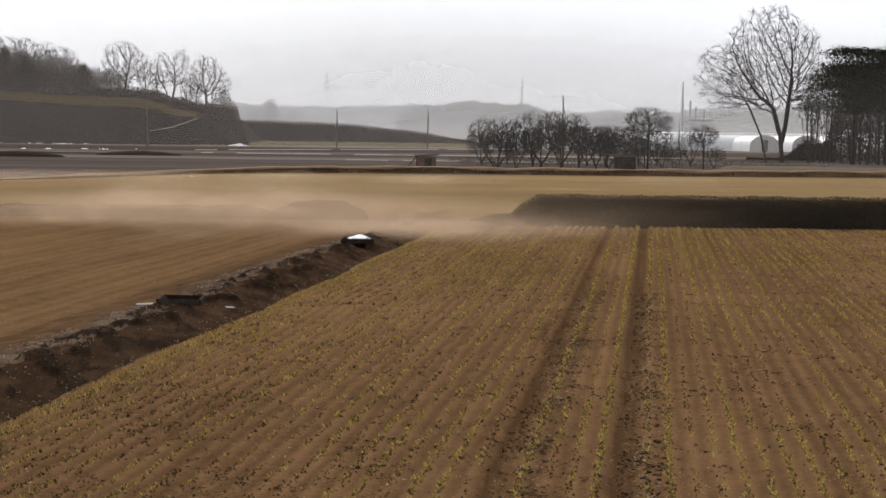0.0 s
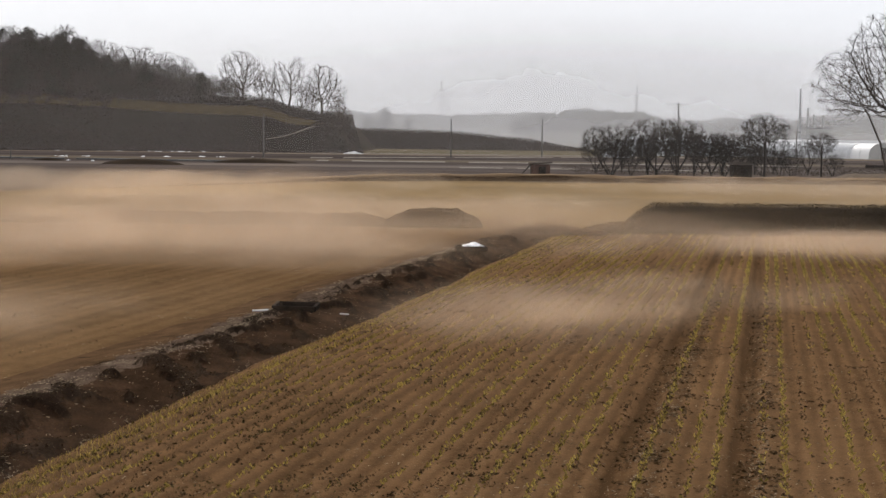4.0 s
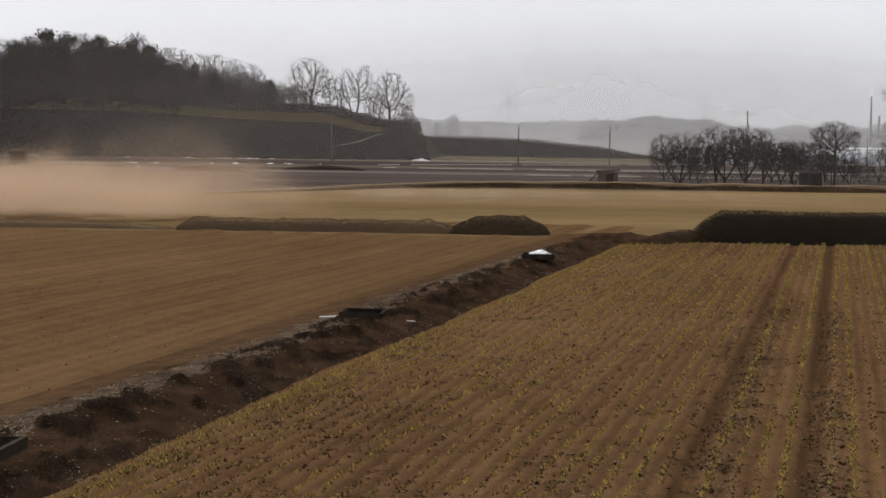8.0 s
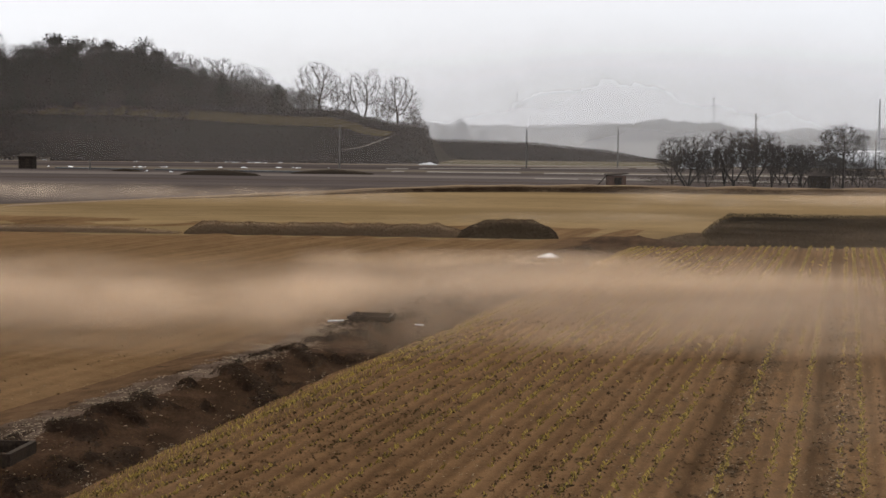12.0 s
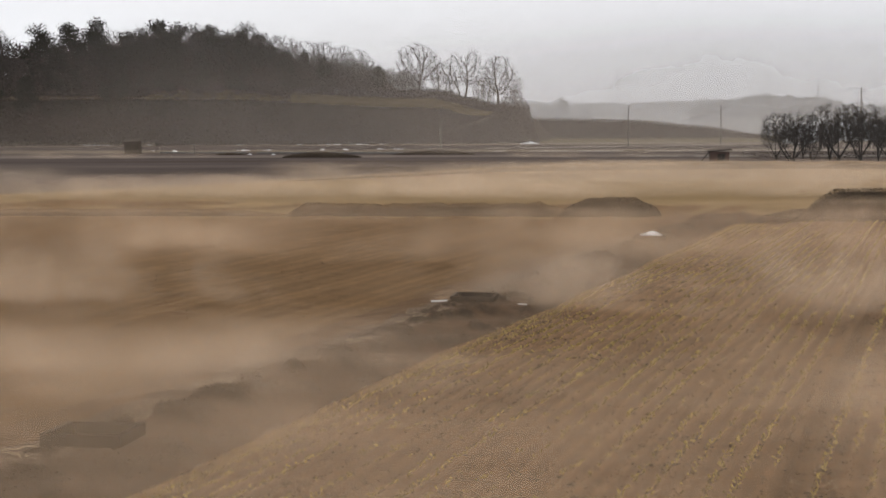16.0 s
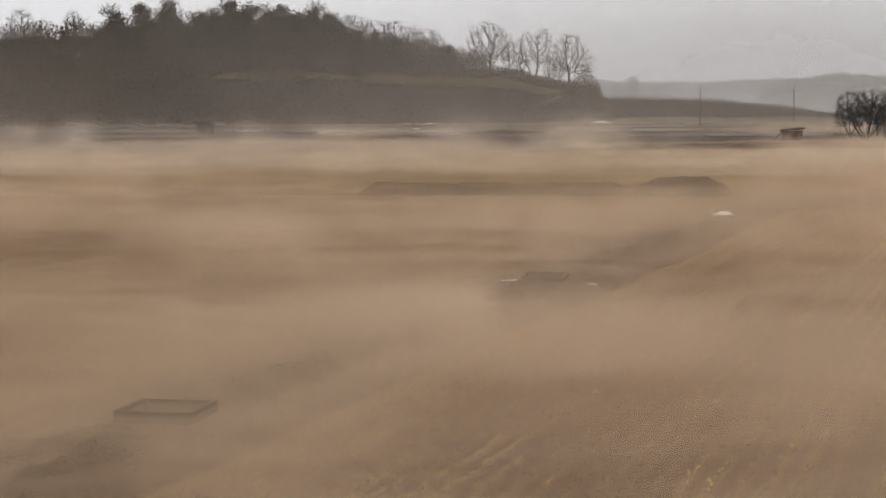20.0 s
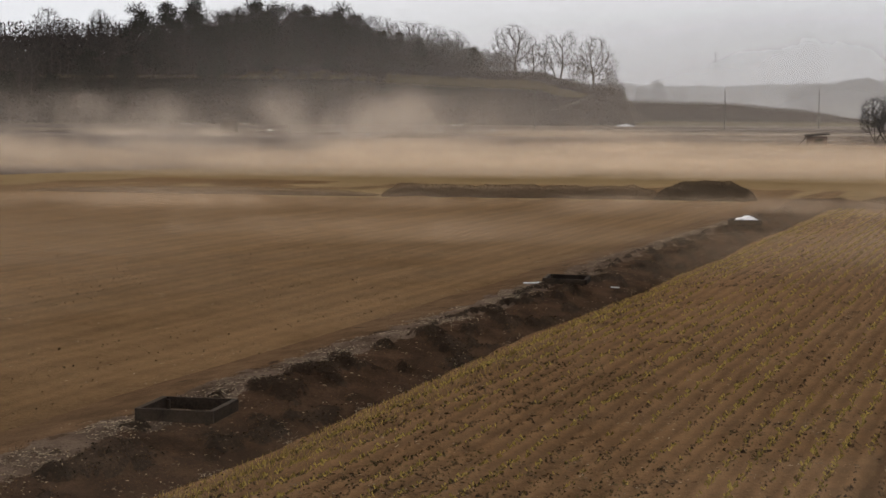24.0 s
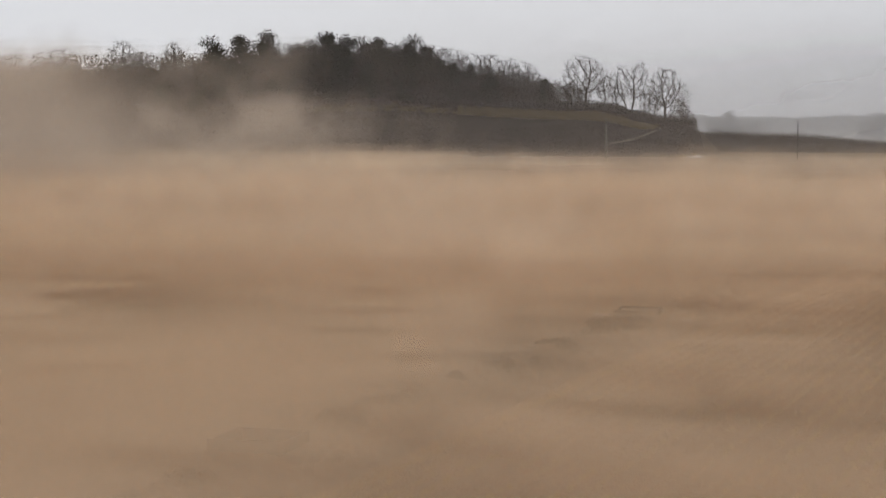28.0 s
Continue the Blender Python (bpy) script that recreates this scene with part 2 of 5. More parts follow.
def drift_material(name, knots, speed, scale, lo, hi, amount, color, calm=0.25):
    """Dust adrift close over the ground, in level sheets; its thickness changes along the wind (knots: seconds of travel, thickness)."""
    n = Nodes(name)
    c = n.coords("Object")
    o = n.t.nodes.new("ShaderNodeSeparateXYZ")
    n.link(c, o.inputs[0])
    along = n.math("DIVIDE", o.outputs[0], speed * 28.0, clamp=True)
    profile = n.ramp(along, *[(t / 28.0, (v, v, v)) for t, v in knots])
    g = n.t.nodes.new("ShaderNodeSeparateXYZ")
    n.link(n.coords("Generated"), g.inputs[0])
    ends = n.math("MULTIPLY", n.step(g.outputs[1], 0.0, 0.18), n.step(n.math("SUBTRACT", 1.0, g.outputs[1]), 0.0, 0.35))
    q = n.scaled(c, (0.8, 1.0, 0.45))
    a, b = n.node("TexNoise", Scale=scale, Detail=4.0, Roughness=0.5), n.node("TexNoise", Scale=scale * 0.28, Detail=3.0, Roughness=0.5)
    a.inputs["Distortion"].default_value, b.inputs["Distortion"].default_value = 0.9, 0.6
    n.link(q, a.inputs["Vector"])
    n.link(q, b.inputs["Vector"])
    body = n.math("ADD", n.math("MULTIPLY", a.outputs["Fac"], 0.5), n.math("MULTIPLY", b.outputs["Fac"], 0.5))
    # where the dust is thin it breaks up into wisps
    thick = n.math("ADD", n.step(n.math("ADD", body, n.math("MULTIPLY", n.math("SUBTRACT", profile, 0.6), 0.16)), lo, hi), n.math("MULTIPLY", profile, calm))
    dens = n.math("MULTIPLY", n.math("MULTIPLY", thick, profile), n.math("MULTIPLY", ends, amount), clamp=True)
    d, tr = n.node("BsdfDiffuse", Color=(*color, 1)), n.node("BsdfTranslucent", Color=(*color, 1))
    both = n.node("MixShader", Fac=0.5)
    n.link(d.outputs[0], both.inputs[1])
    n.link(tr.outputs[0], both.inputs[2])
    m = n.t.nodes.new("ShaderNodeMixShader")
    n.link(dens, m.inputs[0])
    n.link(n.node("BsdfTransparent").outputs[0], m.inputs[1])
    n.link(both.outputs[0], m.inputs[2])
    n.link(m.outputs[0], n.out.inputs[0])
    return n.mat


PALE_DUST = (0.765, 0.582, 0.412)
TAN_DUST = (0.615, 0.46, 0.328)
M_PLUME = dust_material("blown_dust", 0.22, 0.34, 0.62, 0.34, TAN_DUST, (0.9, 0.6, 1.5), 0.3, 0.6)
M_DUST = dust_material("standing_dust", 0.22, 0.31, 0.60, 0.25, TAN_DUST, (0.95, 0.8, 0.9), puff=1.2)
M_DENSE = dust_material("dense_dust", 0.17, 0.42, 0.60, 0.30, (0.595, 0.468, 0.352), (1.0, 0.8, 0.9), lift=0.45, puff=1.6)
M_PUFF = dust_material("puffing_dust", 0.26, 0.45, 0.64, 0.30, (0.66, 0.515, 0.385), (0.9, 0.8, 1.0), 0.2, lift=0.35, puff=1.7)
M_DUST_WIDE = dust_material("drifting_dust", 0.09, 0.36, 0.64, 0.34, (0.64, 0.505, 0.380), puff=1.6)
M_BILLOW = dust_material("billowing_dust", 0.085, 0.42, 0.62, 0.32, (0.60, 0.50, 0.41), (1.0, 0.8, 0.8), 0.3, puff=2.0, lean=0.5)
M_THIN = dust_material("thin_low_dust", 0.10, 0.30, 0.62, 0.13, TAN_DUST, (0.6, 0.8, 2.0), 0.25, 0.5, puff=1.4)
M_HAZE = dust_material("far_haze", 0.004, 0.0, 0.35, 0.34, (0.65, 0.66, 0.70))
M_PALL = dust_material("dust_pall", 0.012, 0.02, 0.6, 0.26, (0.52, 0.44, 0.37))
M_MIST = dust_material("thin_mist", 0.012, 0.0, 0.5, 0.05, (0.52, 0.49, 0.47))
M_VEIL = dust_material("brown_haze", 0.012, 0.0, 0.5, 0.14, (0.47, 0.425, 0.405))


# ---- mesh helpers ----
def mesh_of(name, verts, faces, mat, smooth=False):
    me = bpy.data.meshes.new(name)
    me.from_pydata([tuple(v) for v in verts], [], faces)
    me.materials.append(mat)
    if smooth:
        me.polygons.foreach_set("use_smooth", [True] * len(me.polygons))
    me.update()
    return me


def part(name, me, parent=None, label="", at=None):
    ob = new(name, me)
    if parent is not None:
        ob.parent = parent
    if at is not None:
        ob.matrix_basis = at
    if label:
        ob["label"] = label
    return ob


def thing(name, m, label, category, group="", kind=""):
    e = new(name)
    e.empty_display_size = 0.3
    e.matrix_basis = m
    return tagged(e, label, category, group, kind)


def box_data(cx, cy, cz, sx, sy, sz, bevel=0.0):
    """Vertices and faces of a box, its edges cut back when bevel is given."""
    bm = bmesh.new()
    bmesh.ops.create_cube(bm, size=1.0)
    bmesh.ops.scale(bm, vec=(sx, sy, sz), verts=bm.verts)
    bmesh.ops.translate(bm, vec=(cx, cy, cz), verts=bm.verts)
    if bevel:
        bmesh.ops.bevel(bm, geom=bm.edges, offset=bevel, segments=1, affect="EDGES")
    v = [tuple(a.co) for a in bm.verts]
    bm.verts.index_update()
    f = [[a.index for a in p.verts] for p in bm.faces]
    bm.free()
    return v, f


def box_mesh(name, c, s, mat, bevel=0.0):
    v, f = box_data(*c, *s, bevel)
    return mesh_of(name, v, f, mat)


class Heap:
    """Gathers pieces for one joined mesh."""

    def __init__(self):
        self.v, self.f = [], []

    def add(self, verts, faces):
        o = len(self.v)
        self.v.extend(verts)
        self.f.extend([[o + i for i in q] for q in faces])

    def tube(self, p0, p1, r0, r1, n):
        p0, p1 = Vector(p0), Vector(p1)
        d = (p1 - p0)
        if d.length < 1e-6:
            return
        a = d.orthogonal().normalized()
        b = d.normalized().cross(a)
        ring = []
        for p, r in ((p0, r0), (p1, r1)):
            for k in range(n):
                t = 2 * math.pi * k / n
                ring.append(p + (a * math.cos(t) + b * math.sin(t)) * r)
        o = len(self.v)
        self.v.extend(ring)
        self.f.extend([[o + k, o + (k + 1) % n, o + n + (k + 1) % n, o + n + k] for k in range(n)])

    def spike(self, p0, p1, rad):
        """A twig that tapers to a point."""
        p0, p1 = Vector(p0), Vector(p1)
        a = (p1 - p0).orthogonal().normalized() * rad
        b = (p1 - p0).normalized().cross(a)
        o = len(self.v)
        self.v.extend([p0 + a, p0 - a * 0.5 + b * 0.87, p0 - a * 0.5 - b * 0.87, p1])
        self.f.extend([[o, o + 1, o + 3], [o + 1, o + 2, o + 3], [o + 2, o, o + 3]])

    def leaf(self, p, size, rng, flat=0.0):
        """One small bent leaf clump: two triangles."""
        a = Vector((rng.uniform(-1, 1), rng.uniform(-1, 1), rng.uniform(-1, 1) * (1 - flat))).normalized() * size
        b = Vector((rng.uniform(-1, 1), rng.uniform(-1, 1), rng.uniform(-1, 1) * (1 - flat))).normalized() * size * 0.7
        o = len(self.v)
        p = Vector(p)
        self.v.extend([p - a, p + b, p + a, p - b + Vector((0, 0, size * 0.3))])
        self.f.extend([[o, o + 1, o + 2], [o, o + 2, o + 3]])

    def mesh(self, name, mat, smooth=False):
        return mesh_of(name, self.v, self.f, mat, smooth)


def field(m):
    """A pose in field space."""
    return pose(0, 0, 0, 0, 0, TURN) @ m


def grid_mesh(name, xs, ys, height, mat):
    v = [(x, y, height(x, y)) for y in ys for x in xs]
    nx = len(xs)
    f = [(j * nx + i, j * nx + i + 1, (j + 1) * nx + i + 1, (j + 1) * nx + i) for j in range(len(ys) - 1) for i in range(nx - 1)]
    return mesh_of(name, v, f, mat, True)


def n3(x, y, z=0.0):
    return noise.noise(Vector((x, y, z)))


def smooth(a, b, x):
    t = min(1.0, max(0.0, (x - a) / (b - a)))
    return t * t * (3 - 2 * t)


def steps(*runs):
    """Coordinates from runs of (start, end, step); the last end closes the list."""
    out = []
    for a, b, s in runs:
        k = max(1, round((b - a) / s))
        out.extend(a + (b - a) * i / k for i in range(k))
    out.append(runs[-1][1])
    return out


# ---- the large structure: ground, fields, bank ----
def bank_top(x):
    """Height of the wooded bank behind the far fields."""
    return 12.0 - 2.4 * smooth(-110, -52, x) - 2.8 * smooth(-52, -36, x) - 6.8 * smooth(-29, -22.5, x)


def terrace_top(x):
    """Height of the dark terrace further back."""
    return 6.4 - 0.6 * smooth(-30, 5, x) - 2.2 * smooth(0, 28, x) - 3.6 * smooth(24, 52, x)


def ground_height(x, y):
    if y < 79 and abs(x) < 90:
        return -0.2
    h = 0.0
    lump = n3(x * 0.05, y * 0.05) * 0.05
    if y > 424:
        h = (bank_top(x) + 5.0 * smooth(480, 545, y) * smooth(-100, -135, x)) * smooth(427, 441, y) + (0.022 * max(0.0, y - 441) + 1.3 * smooth(441, 455, y)) * smooth(-24, -48, x)
        h -= (h * smooth(560, 620, y)) * (1 if x > -400 else 0.6)
    if y > 596:
        h = max(h, terrace_top(x) * smooth(598, 606, y))
    return h + lump


def ground_material():
    n = Nodes("fields_and_meadows")
    c = n.coords()
    s = n.t.nodes.new("ShaderNodeSeparateXYZ")
    n.link(c, s.inputs[0])
    x, y, z = s.outputs
    wob = n.math("MULTIPLY", n.math("SUBTRACT", n.noise(c, 0.05, 3), 0.5), 9.0)
    big, mid = n.noise(n.scaled(c, (0.25, 1.0, 1.0)), 0.05, 4), n.noise(n.scaled(c, (0.4, 1.0, 1.0)), 0.5, 5, 0.65)
    fine = n.noise(c, 3.0, 4, 0.7)
    f = n.math("ADD", n.math("ADD", n.math("MULTIPLY", big, 0.5), n.math("MULTIPLY", mid, 0.3)), n.math("MULTIPLY", fine, 0.2))
    tan = n.ramp(f, (0.36, (0.100, 0.067, 0.032)), (0.64, (0.205, 0.140, 0.071)))
    grey = n.ramp(f, (0.36, (0.042, 0.034, 0.031)), (0.64, (0.088, 0.071, 0.064)))
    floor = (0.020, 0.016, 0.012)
    meadow = n.ramp(f, (0.36, (0.060, 0.050, 0.032)), (0.64, (0.110, 0.090, 0.054)))
    # the near field ends along a line that bends towards the eye on the western side
    slant = n.math("MULTIPLY", n.math("MAXIMUM", n.math("SUBTRACT", n.math("MULTIPLY", x, -1.0), 8.0), 0.0), 1.9)
    past = n.step(n.math("ADD", n.math("ADD", y, slant), wob), 166.0, 169.0)
    col = n.mix(past, tan, grey)
    # strips of other crops on the plain
    band = n.math("ADD", y, n.math("MULTIPLY", wob, 0.6))
    for lo, hi, tone in ((205, 214, (0.050, 0.038, 0.033)), (236, 256, (0.12, 0.10, 0.088)), (266, 282, (0.045, 0.036, 0.032)), (290, 318, (0.10, 0.080, 0.058)), (330, 352, (0.040, 0.032, 0.029)), (368, 384, (0.050, 0.040, 0.036)), (395, 428, (0.15, 0.12, 0.090))):
        inside = n.math("MULTIPLY", n.step(band, lo, lo + 3), n.math("SUBTRACT", 1.0, n.step(band, hi, hi + 3)))
        col = n.mix(n.math("MULTIPLY", inside, 0.75), col, tone)
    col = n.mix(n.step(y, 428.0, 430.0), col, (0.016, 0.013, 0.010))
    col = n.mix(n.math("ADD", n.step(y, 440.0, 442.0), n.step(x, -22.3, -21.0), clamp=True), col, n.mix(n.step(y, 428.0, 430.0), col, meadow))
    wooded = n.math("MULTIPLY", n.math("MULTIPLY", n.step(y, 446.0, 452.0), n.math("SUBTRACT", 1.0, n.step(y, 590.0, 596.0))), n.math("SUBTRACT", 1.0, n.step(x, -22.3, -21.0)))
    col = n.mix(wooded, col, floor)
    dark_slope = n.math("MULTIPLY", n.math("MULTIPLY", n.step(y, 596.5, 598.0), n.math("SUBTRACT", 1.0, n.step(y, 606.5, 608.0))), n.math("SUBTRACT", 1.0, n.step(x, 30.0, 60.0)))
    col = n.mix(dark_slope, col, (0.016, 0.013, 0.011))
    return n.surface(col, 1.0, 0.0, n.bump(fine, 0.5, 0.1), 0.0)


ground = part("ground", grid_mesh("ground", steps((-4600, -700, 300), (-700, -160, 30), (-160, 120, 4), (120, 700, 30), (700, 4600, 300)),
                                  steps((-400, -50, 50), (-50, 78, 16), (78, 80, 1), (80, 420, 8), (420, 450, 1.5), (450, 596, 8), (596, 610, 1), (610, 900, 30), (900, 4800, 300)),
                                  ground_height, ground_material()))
tagged(ground, "open plain of dry brown winter fields", "ground", kind="structure")

TRACKS = (-1.82, -0.30)
ROW = 0.30


def field_height(w, s):
    """Low drill ridges, two wheel tracks and drifted soil."""
    h = 0.013 * (0.6 + n3(w * 0.7, s * 0.25, 9)) * math.cos(2 * math.pi * w / ROW) + 0.05 * n3(w * 0.5, s * 0.15) + 0.03 * n3(w * 2.1, s * 1.3, 5)
    for k in TRACKS:
        d = abs(w - k + 0.04 * n3(s * 0.3, 7))
        h -= 0.06 * (1 - smooth(0.08, 0.24, d)) - 0.035 * smooth(0.16, 0.28, d) * (1 - smooth(0.28, 0.42, d))
    return h


wheat_field = part("field_east", grid_mesh("field_east", steps((-9.6, 8.0, 0.075), (8.0, 32.0, 0.15)), steps((10, 40, 0.35), (40, 81, 0.8)), field_height, M_SOIL), at=field(pose(0, 0, 0)))
tagged(wheat_field, "dry brown field drilled with rows of young wheat", "field", kind="structure")
bare_field = part("field_west", grid_mesh("field_west", steps((-95, -30, 2.0), (-30, -9.6, 0.25)), steps((10, 40, 0.5), (40, 90, 1.2)),
                                          lambda w, s: 0.03 * math.cos(2 * math.pi * w / 2.2) + 0.05 * n3(w * 0.4, s * 0.2, 3) + 0.02 * n3(w * 2, s * 2, 9), M_SOIL_LEFT), at=field(pose(0, 0, 0.01)))
tagged(bare_field, "wind-scoured brown field with faint furrows", "field", kind="structure")

BANK_W, BANK_HALF = -10.35, 1.45


def bank_side(w, s):
    """How far a place lies east of the crest line."""
    return w - BANK_W - 0.15 * n3(s * 0.25, 3.3)


def tuft_at(d, s):
    """Where dead root mats cling to the bank: slanting streaks, mostly on the eastern face."""
    q = n3(s * 0.85 + d * 0.9, d * 1.5 - s * 0.25, 2.0) + 0.45 * n3(s * 2.3 + d * 1.6, d * 3.0, 6.0)
    return q - 0.11 - 0.55 * smooth(-0.35, -0.9, d) - 0.6 * smooth(1.05, 1.45, d)


def bank_height(w, s):
    """The rough earth bank between the two fields: steep to the east, trodden and flat towards the west."""
    d = bank_side(w, s)
    rise = smooth(1.5, 0.05, d) if d > 0 else smooth(-2.9, -0.3, d)
    h = 0.31 * rise * (0.85 + 0.3 * n3(s * 0.35, 1.7))
    face = smooth(-0.7, 0.0, d) * min(1.0, rise * 2.0)
    h += 0.13 * smooth(0.0, 0.22, tuft_at(d, s)) * face + (0.05 * n3(s * 2.2, w * 1.6, 6.0) + 0.03 * n3(s * 6.0, w * 6.0, 8.0)) * rise
    h *= 1 - 0.62 * smooth(58, 74, s)
    return h - 0.06 + 0.08 * smooth(0.0, 0.15, rise)


def soil_bank():
    xs, ys = steps((BANK_W - 3.3, BANK_W - 1.5, 0.15), (BANK_W - 1.5, BANK_W + 1.75, 0.06)), steps((12, 45, 0.075), (45, 80, 0.2))
    me = grid_mesh("soil_bank", xs, ys, bank_height, M_BANK)
    me.materials.append(M_TUFT)
    me.materials.append(M_CREST)
    me.materials.append(M_TROD)
    for p in me.polygons:
        w, s, _ = p.center
        d = bank_side(w, s)
        if tuft_at(d, s) > 0.06 + 0.12 * n3(w * 9, s * 9, 1.0) and s < 70:
            p.material_index = 1
        elif -1.0 < d + 0.35 * n3(w * 3, s * 2, 12.0) < -0.05 and s < 66:
            p.material_index = 2
        elif d + 0.4 * n3(w * 1.5, s * 0.8, 14.0) < -0.95:
            p.material_index = 3
    return part("soil_bank", me, at=field(pose(0, 0, 0)))


bank = soil_bank()
tagged(bank, "long rough bank of dark earth between two fields", "earth bank", kind="structure")

rng = random.Random(4)


def scatter_clods(name, label, count, region, height, size, mat, flat=0.6):
    """Lumps of soil: squashed tetra-like stones joined in one mesh."""
    h = Heap()
    for _ in range(count):
        w, s = region(rng)
        r = size * rng.uniform(0.4, 1.5) ** 1.5
        z = height(w, s)
        a = rng.uniform(0, 6.3)
        pts = [(w + r * math.cos(a + k * 2.09) * rng.uniform(0.7, 1.2), s + r * math.sin(a + k * 2.09) * rng.uniform(0.7, 1.2), z - 0.01) for k in range(3)]
        top = (w + r * rng.uniform(-0.3, 0.3), s + r * rng.uniform(-0.3, 0.3), z + r * flat * rng.uniform(0.8, 1.6))
        h.add([*pts, top], [(0, 1, 3), (1, 2, 3), (2, 0, 3)])
    ob = part(name, h.mesh(name, mat), at=field(pose(0, 0, 0)))
    return tagged(ob, label, "soil", kind="stuff")


def near_w(lo, hi, s0, s1):
    """Places that get sparser with distance."""
    return lambda r: (r.uniform(lo, hi), s0 + (s1 - s0) * r.random() ** 1.7)


def in_patches(pick, scale, cut, seed):
    def f(r):
        for _ in range(30):
            w, s = pick(r)
            if n3(w * scale, s * scale, seed) > cut:
                return w, s
        return w, s
    return f


def on_rows(r):
    """Beside the drill rows, nearer more often."""
    w = round(r.uniform(-9, 17) / ROW) * ROW + r.gauss(0, 0.032)
    return w, 14 + 60 * r.random() ** 1.5


scatter_clods("field_clods", "small dark clods on the wheat field", 60000, in_patches(on_rows, 0.5, -0.12, 1.0), field_height, 0.021, M_CLOD)
scatter_clods("bank_clods", "dark crumbled clods on the earth bank", 8000, in_patches(near_w(BANK_W - 1.2, BANK_W + 1.4, 13, 74), 1.3, -0.02, 2.0), bank_height, 0.013, M_CLOD)


def scatter_straw(name, label, count, region, height, length=0.12):
    h = Heap()
    for _ in range(count):
        w, s = region(rng)
        z = height(w, s) + 0.012
        a, L, t = rng.uniform(0, 6.3), length * rng.uniform(0.4, 1.5), 0.005 * rng.uniform(0.6, 1.6)
        dx, dy, dz = math.cos(a) * L / 2, math.sin(a) * L / 2, rng.uniform(-0.2, 0.35) * L
        nx, ny = -math.sin(a) * t, math.cos(a) * t
        h.add([(w - dx - nx, s - dy - ny, z), (w + dx - nx, s + dy - ny, z + dz), (w + dx + nx, s + dy + ny, z + dz), (w - dx + nx, s - dy + ny, z), (w, s, z + dz / 2 + t * 1.5)],
              [(0, 1, 4), (1, 2, 4), (2, 3, 4), (3, 0, 4)])
    ob = part(name, h.mesh(name, M_STRAW), at=field(pose(0, 0, 0)))
    return tagged(ob, label, "straw", kind="stuff")


scatter_straw("field_straw", "pale bits of straw on the soil", 3000, in_patches(near_w(-9, 14, 14, 55), 0.9, 0.12, 5.0), field_height, 0.045)
scatter_straw("track_straw", "pale straw heaped beside the wheel tracks", 1700, in_patches(lambda r: (r.choice((-1.45, -0.02)) + r.gauss(0, 0.13), 13 + 30 * r.random() ** 1.5), 2.2, 0.0, 8.0), field_height, 0.04)
scatter_straw("bank_straw", "dry pale stalks strewn on the earth bank", 900, in_patches(near_w(BANK_W - 0.5, BANK_W + 1.5, 13, 70), 2.1, 0.02, 9.0), bank_height, 0.04)
scatter_straw("crest_straw", "pale litter of stalks along the bank's crest", 5200, in_patches(lambda r: (BANK_W - 0.45 + r.gauss(0, 0.30), 13 + 50 * r.random() ** 1.3), 0.9, -0.05, 19.0), bank_height, 0.035)
scatter_straw("foot_straw", "pale stalks caught along the bank's foot", 1500, in_patches(lambda r: (BANK_W + 1.35 + r.gauss(0, 0.12), 13 + 50 * r.random() ** 1.3), 1.2, 0.05, 20.0), bank_height, 0.04)
scatter_straw("bare_field_straw", "pale stalks on the bare field", 1500, in_patches(near_w(-34, -11.6, 14, 60), 0.5, 0.05, 11.0), lambda w, s: 0.03, 0.05)


def wheat_rows():
    """Young wheat in drilled rows: small blades, thin where the wind has buried them."""
    h = Heap()
    r = random.Random(11)
    k = -9.0
    while k < 20.0:
        k += ROW
        if any(abs(k - t) < 0.2 for t in TRACKS):
            continue
        s = 13.0
        strong = 0.36 + 0.50 * n3(k * 0.9, 0.0, 4.0) + 0.34 * math.sin(2 * math.pi * k / (3 * ROW)) + (0.4 if min(abs(k - q) for q in (-0.6, 0.3, 3.0, -1.5)) < 0.16 else 0.0)
        while s < 77.0:
            s += 0.022 + 0.0016 * s + r.expovariate(34)
            if k > 0 and s < 3.0 * k - 4:
                continue
            if n3(k * 0.3, s * 0.11, 3.0) + 0.7 * n3(k * 1.3, s * 0.9, 6.0) + strong < r.uniform(0.0, 0.8):
                continue
            x, z = k + r.gauss(0, 0.022), field_height(k, s)
            for _ in range(2 if s < 45 else 3):
                a, L = r.uniform(0, 6.3), r.uniform(0.026, 0.070) * (1 + 0.008 * s)
                dx, dy = math.cos(a) * L * 0.8, math.sin(a) * L * 0.8
                nx, ny = -math.sin(a) * 0.011, math.cos(a) * 0.011
                h.add([(x - nx, s - ny, z - 0.01), (x + nx, s + ny, z - 0.01), (x + dx * 0.6, s + dy * 0.6, z + L * 0.7), (x + dx, s + dy, z + L * 0.4)], [(0, 1, 2), (1, 3, 2)])
    ob = part("young_wheat", h.mesh("young_wheat", M_WHEAT), at=field(pose(0, 0, 0)))
    return tagged(ob, "rows of sparse yellow-green young wheat", "wheat", kind="stuff")


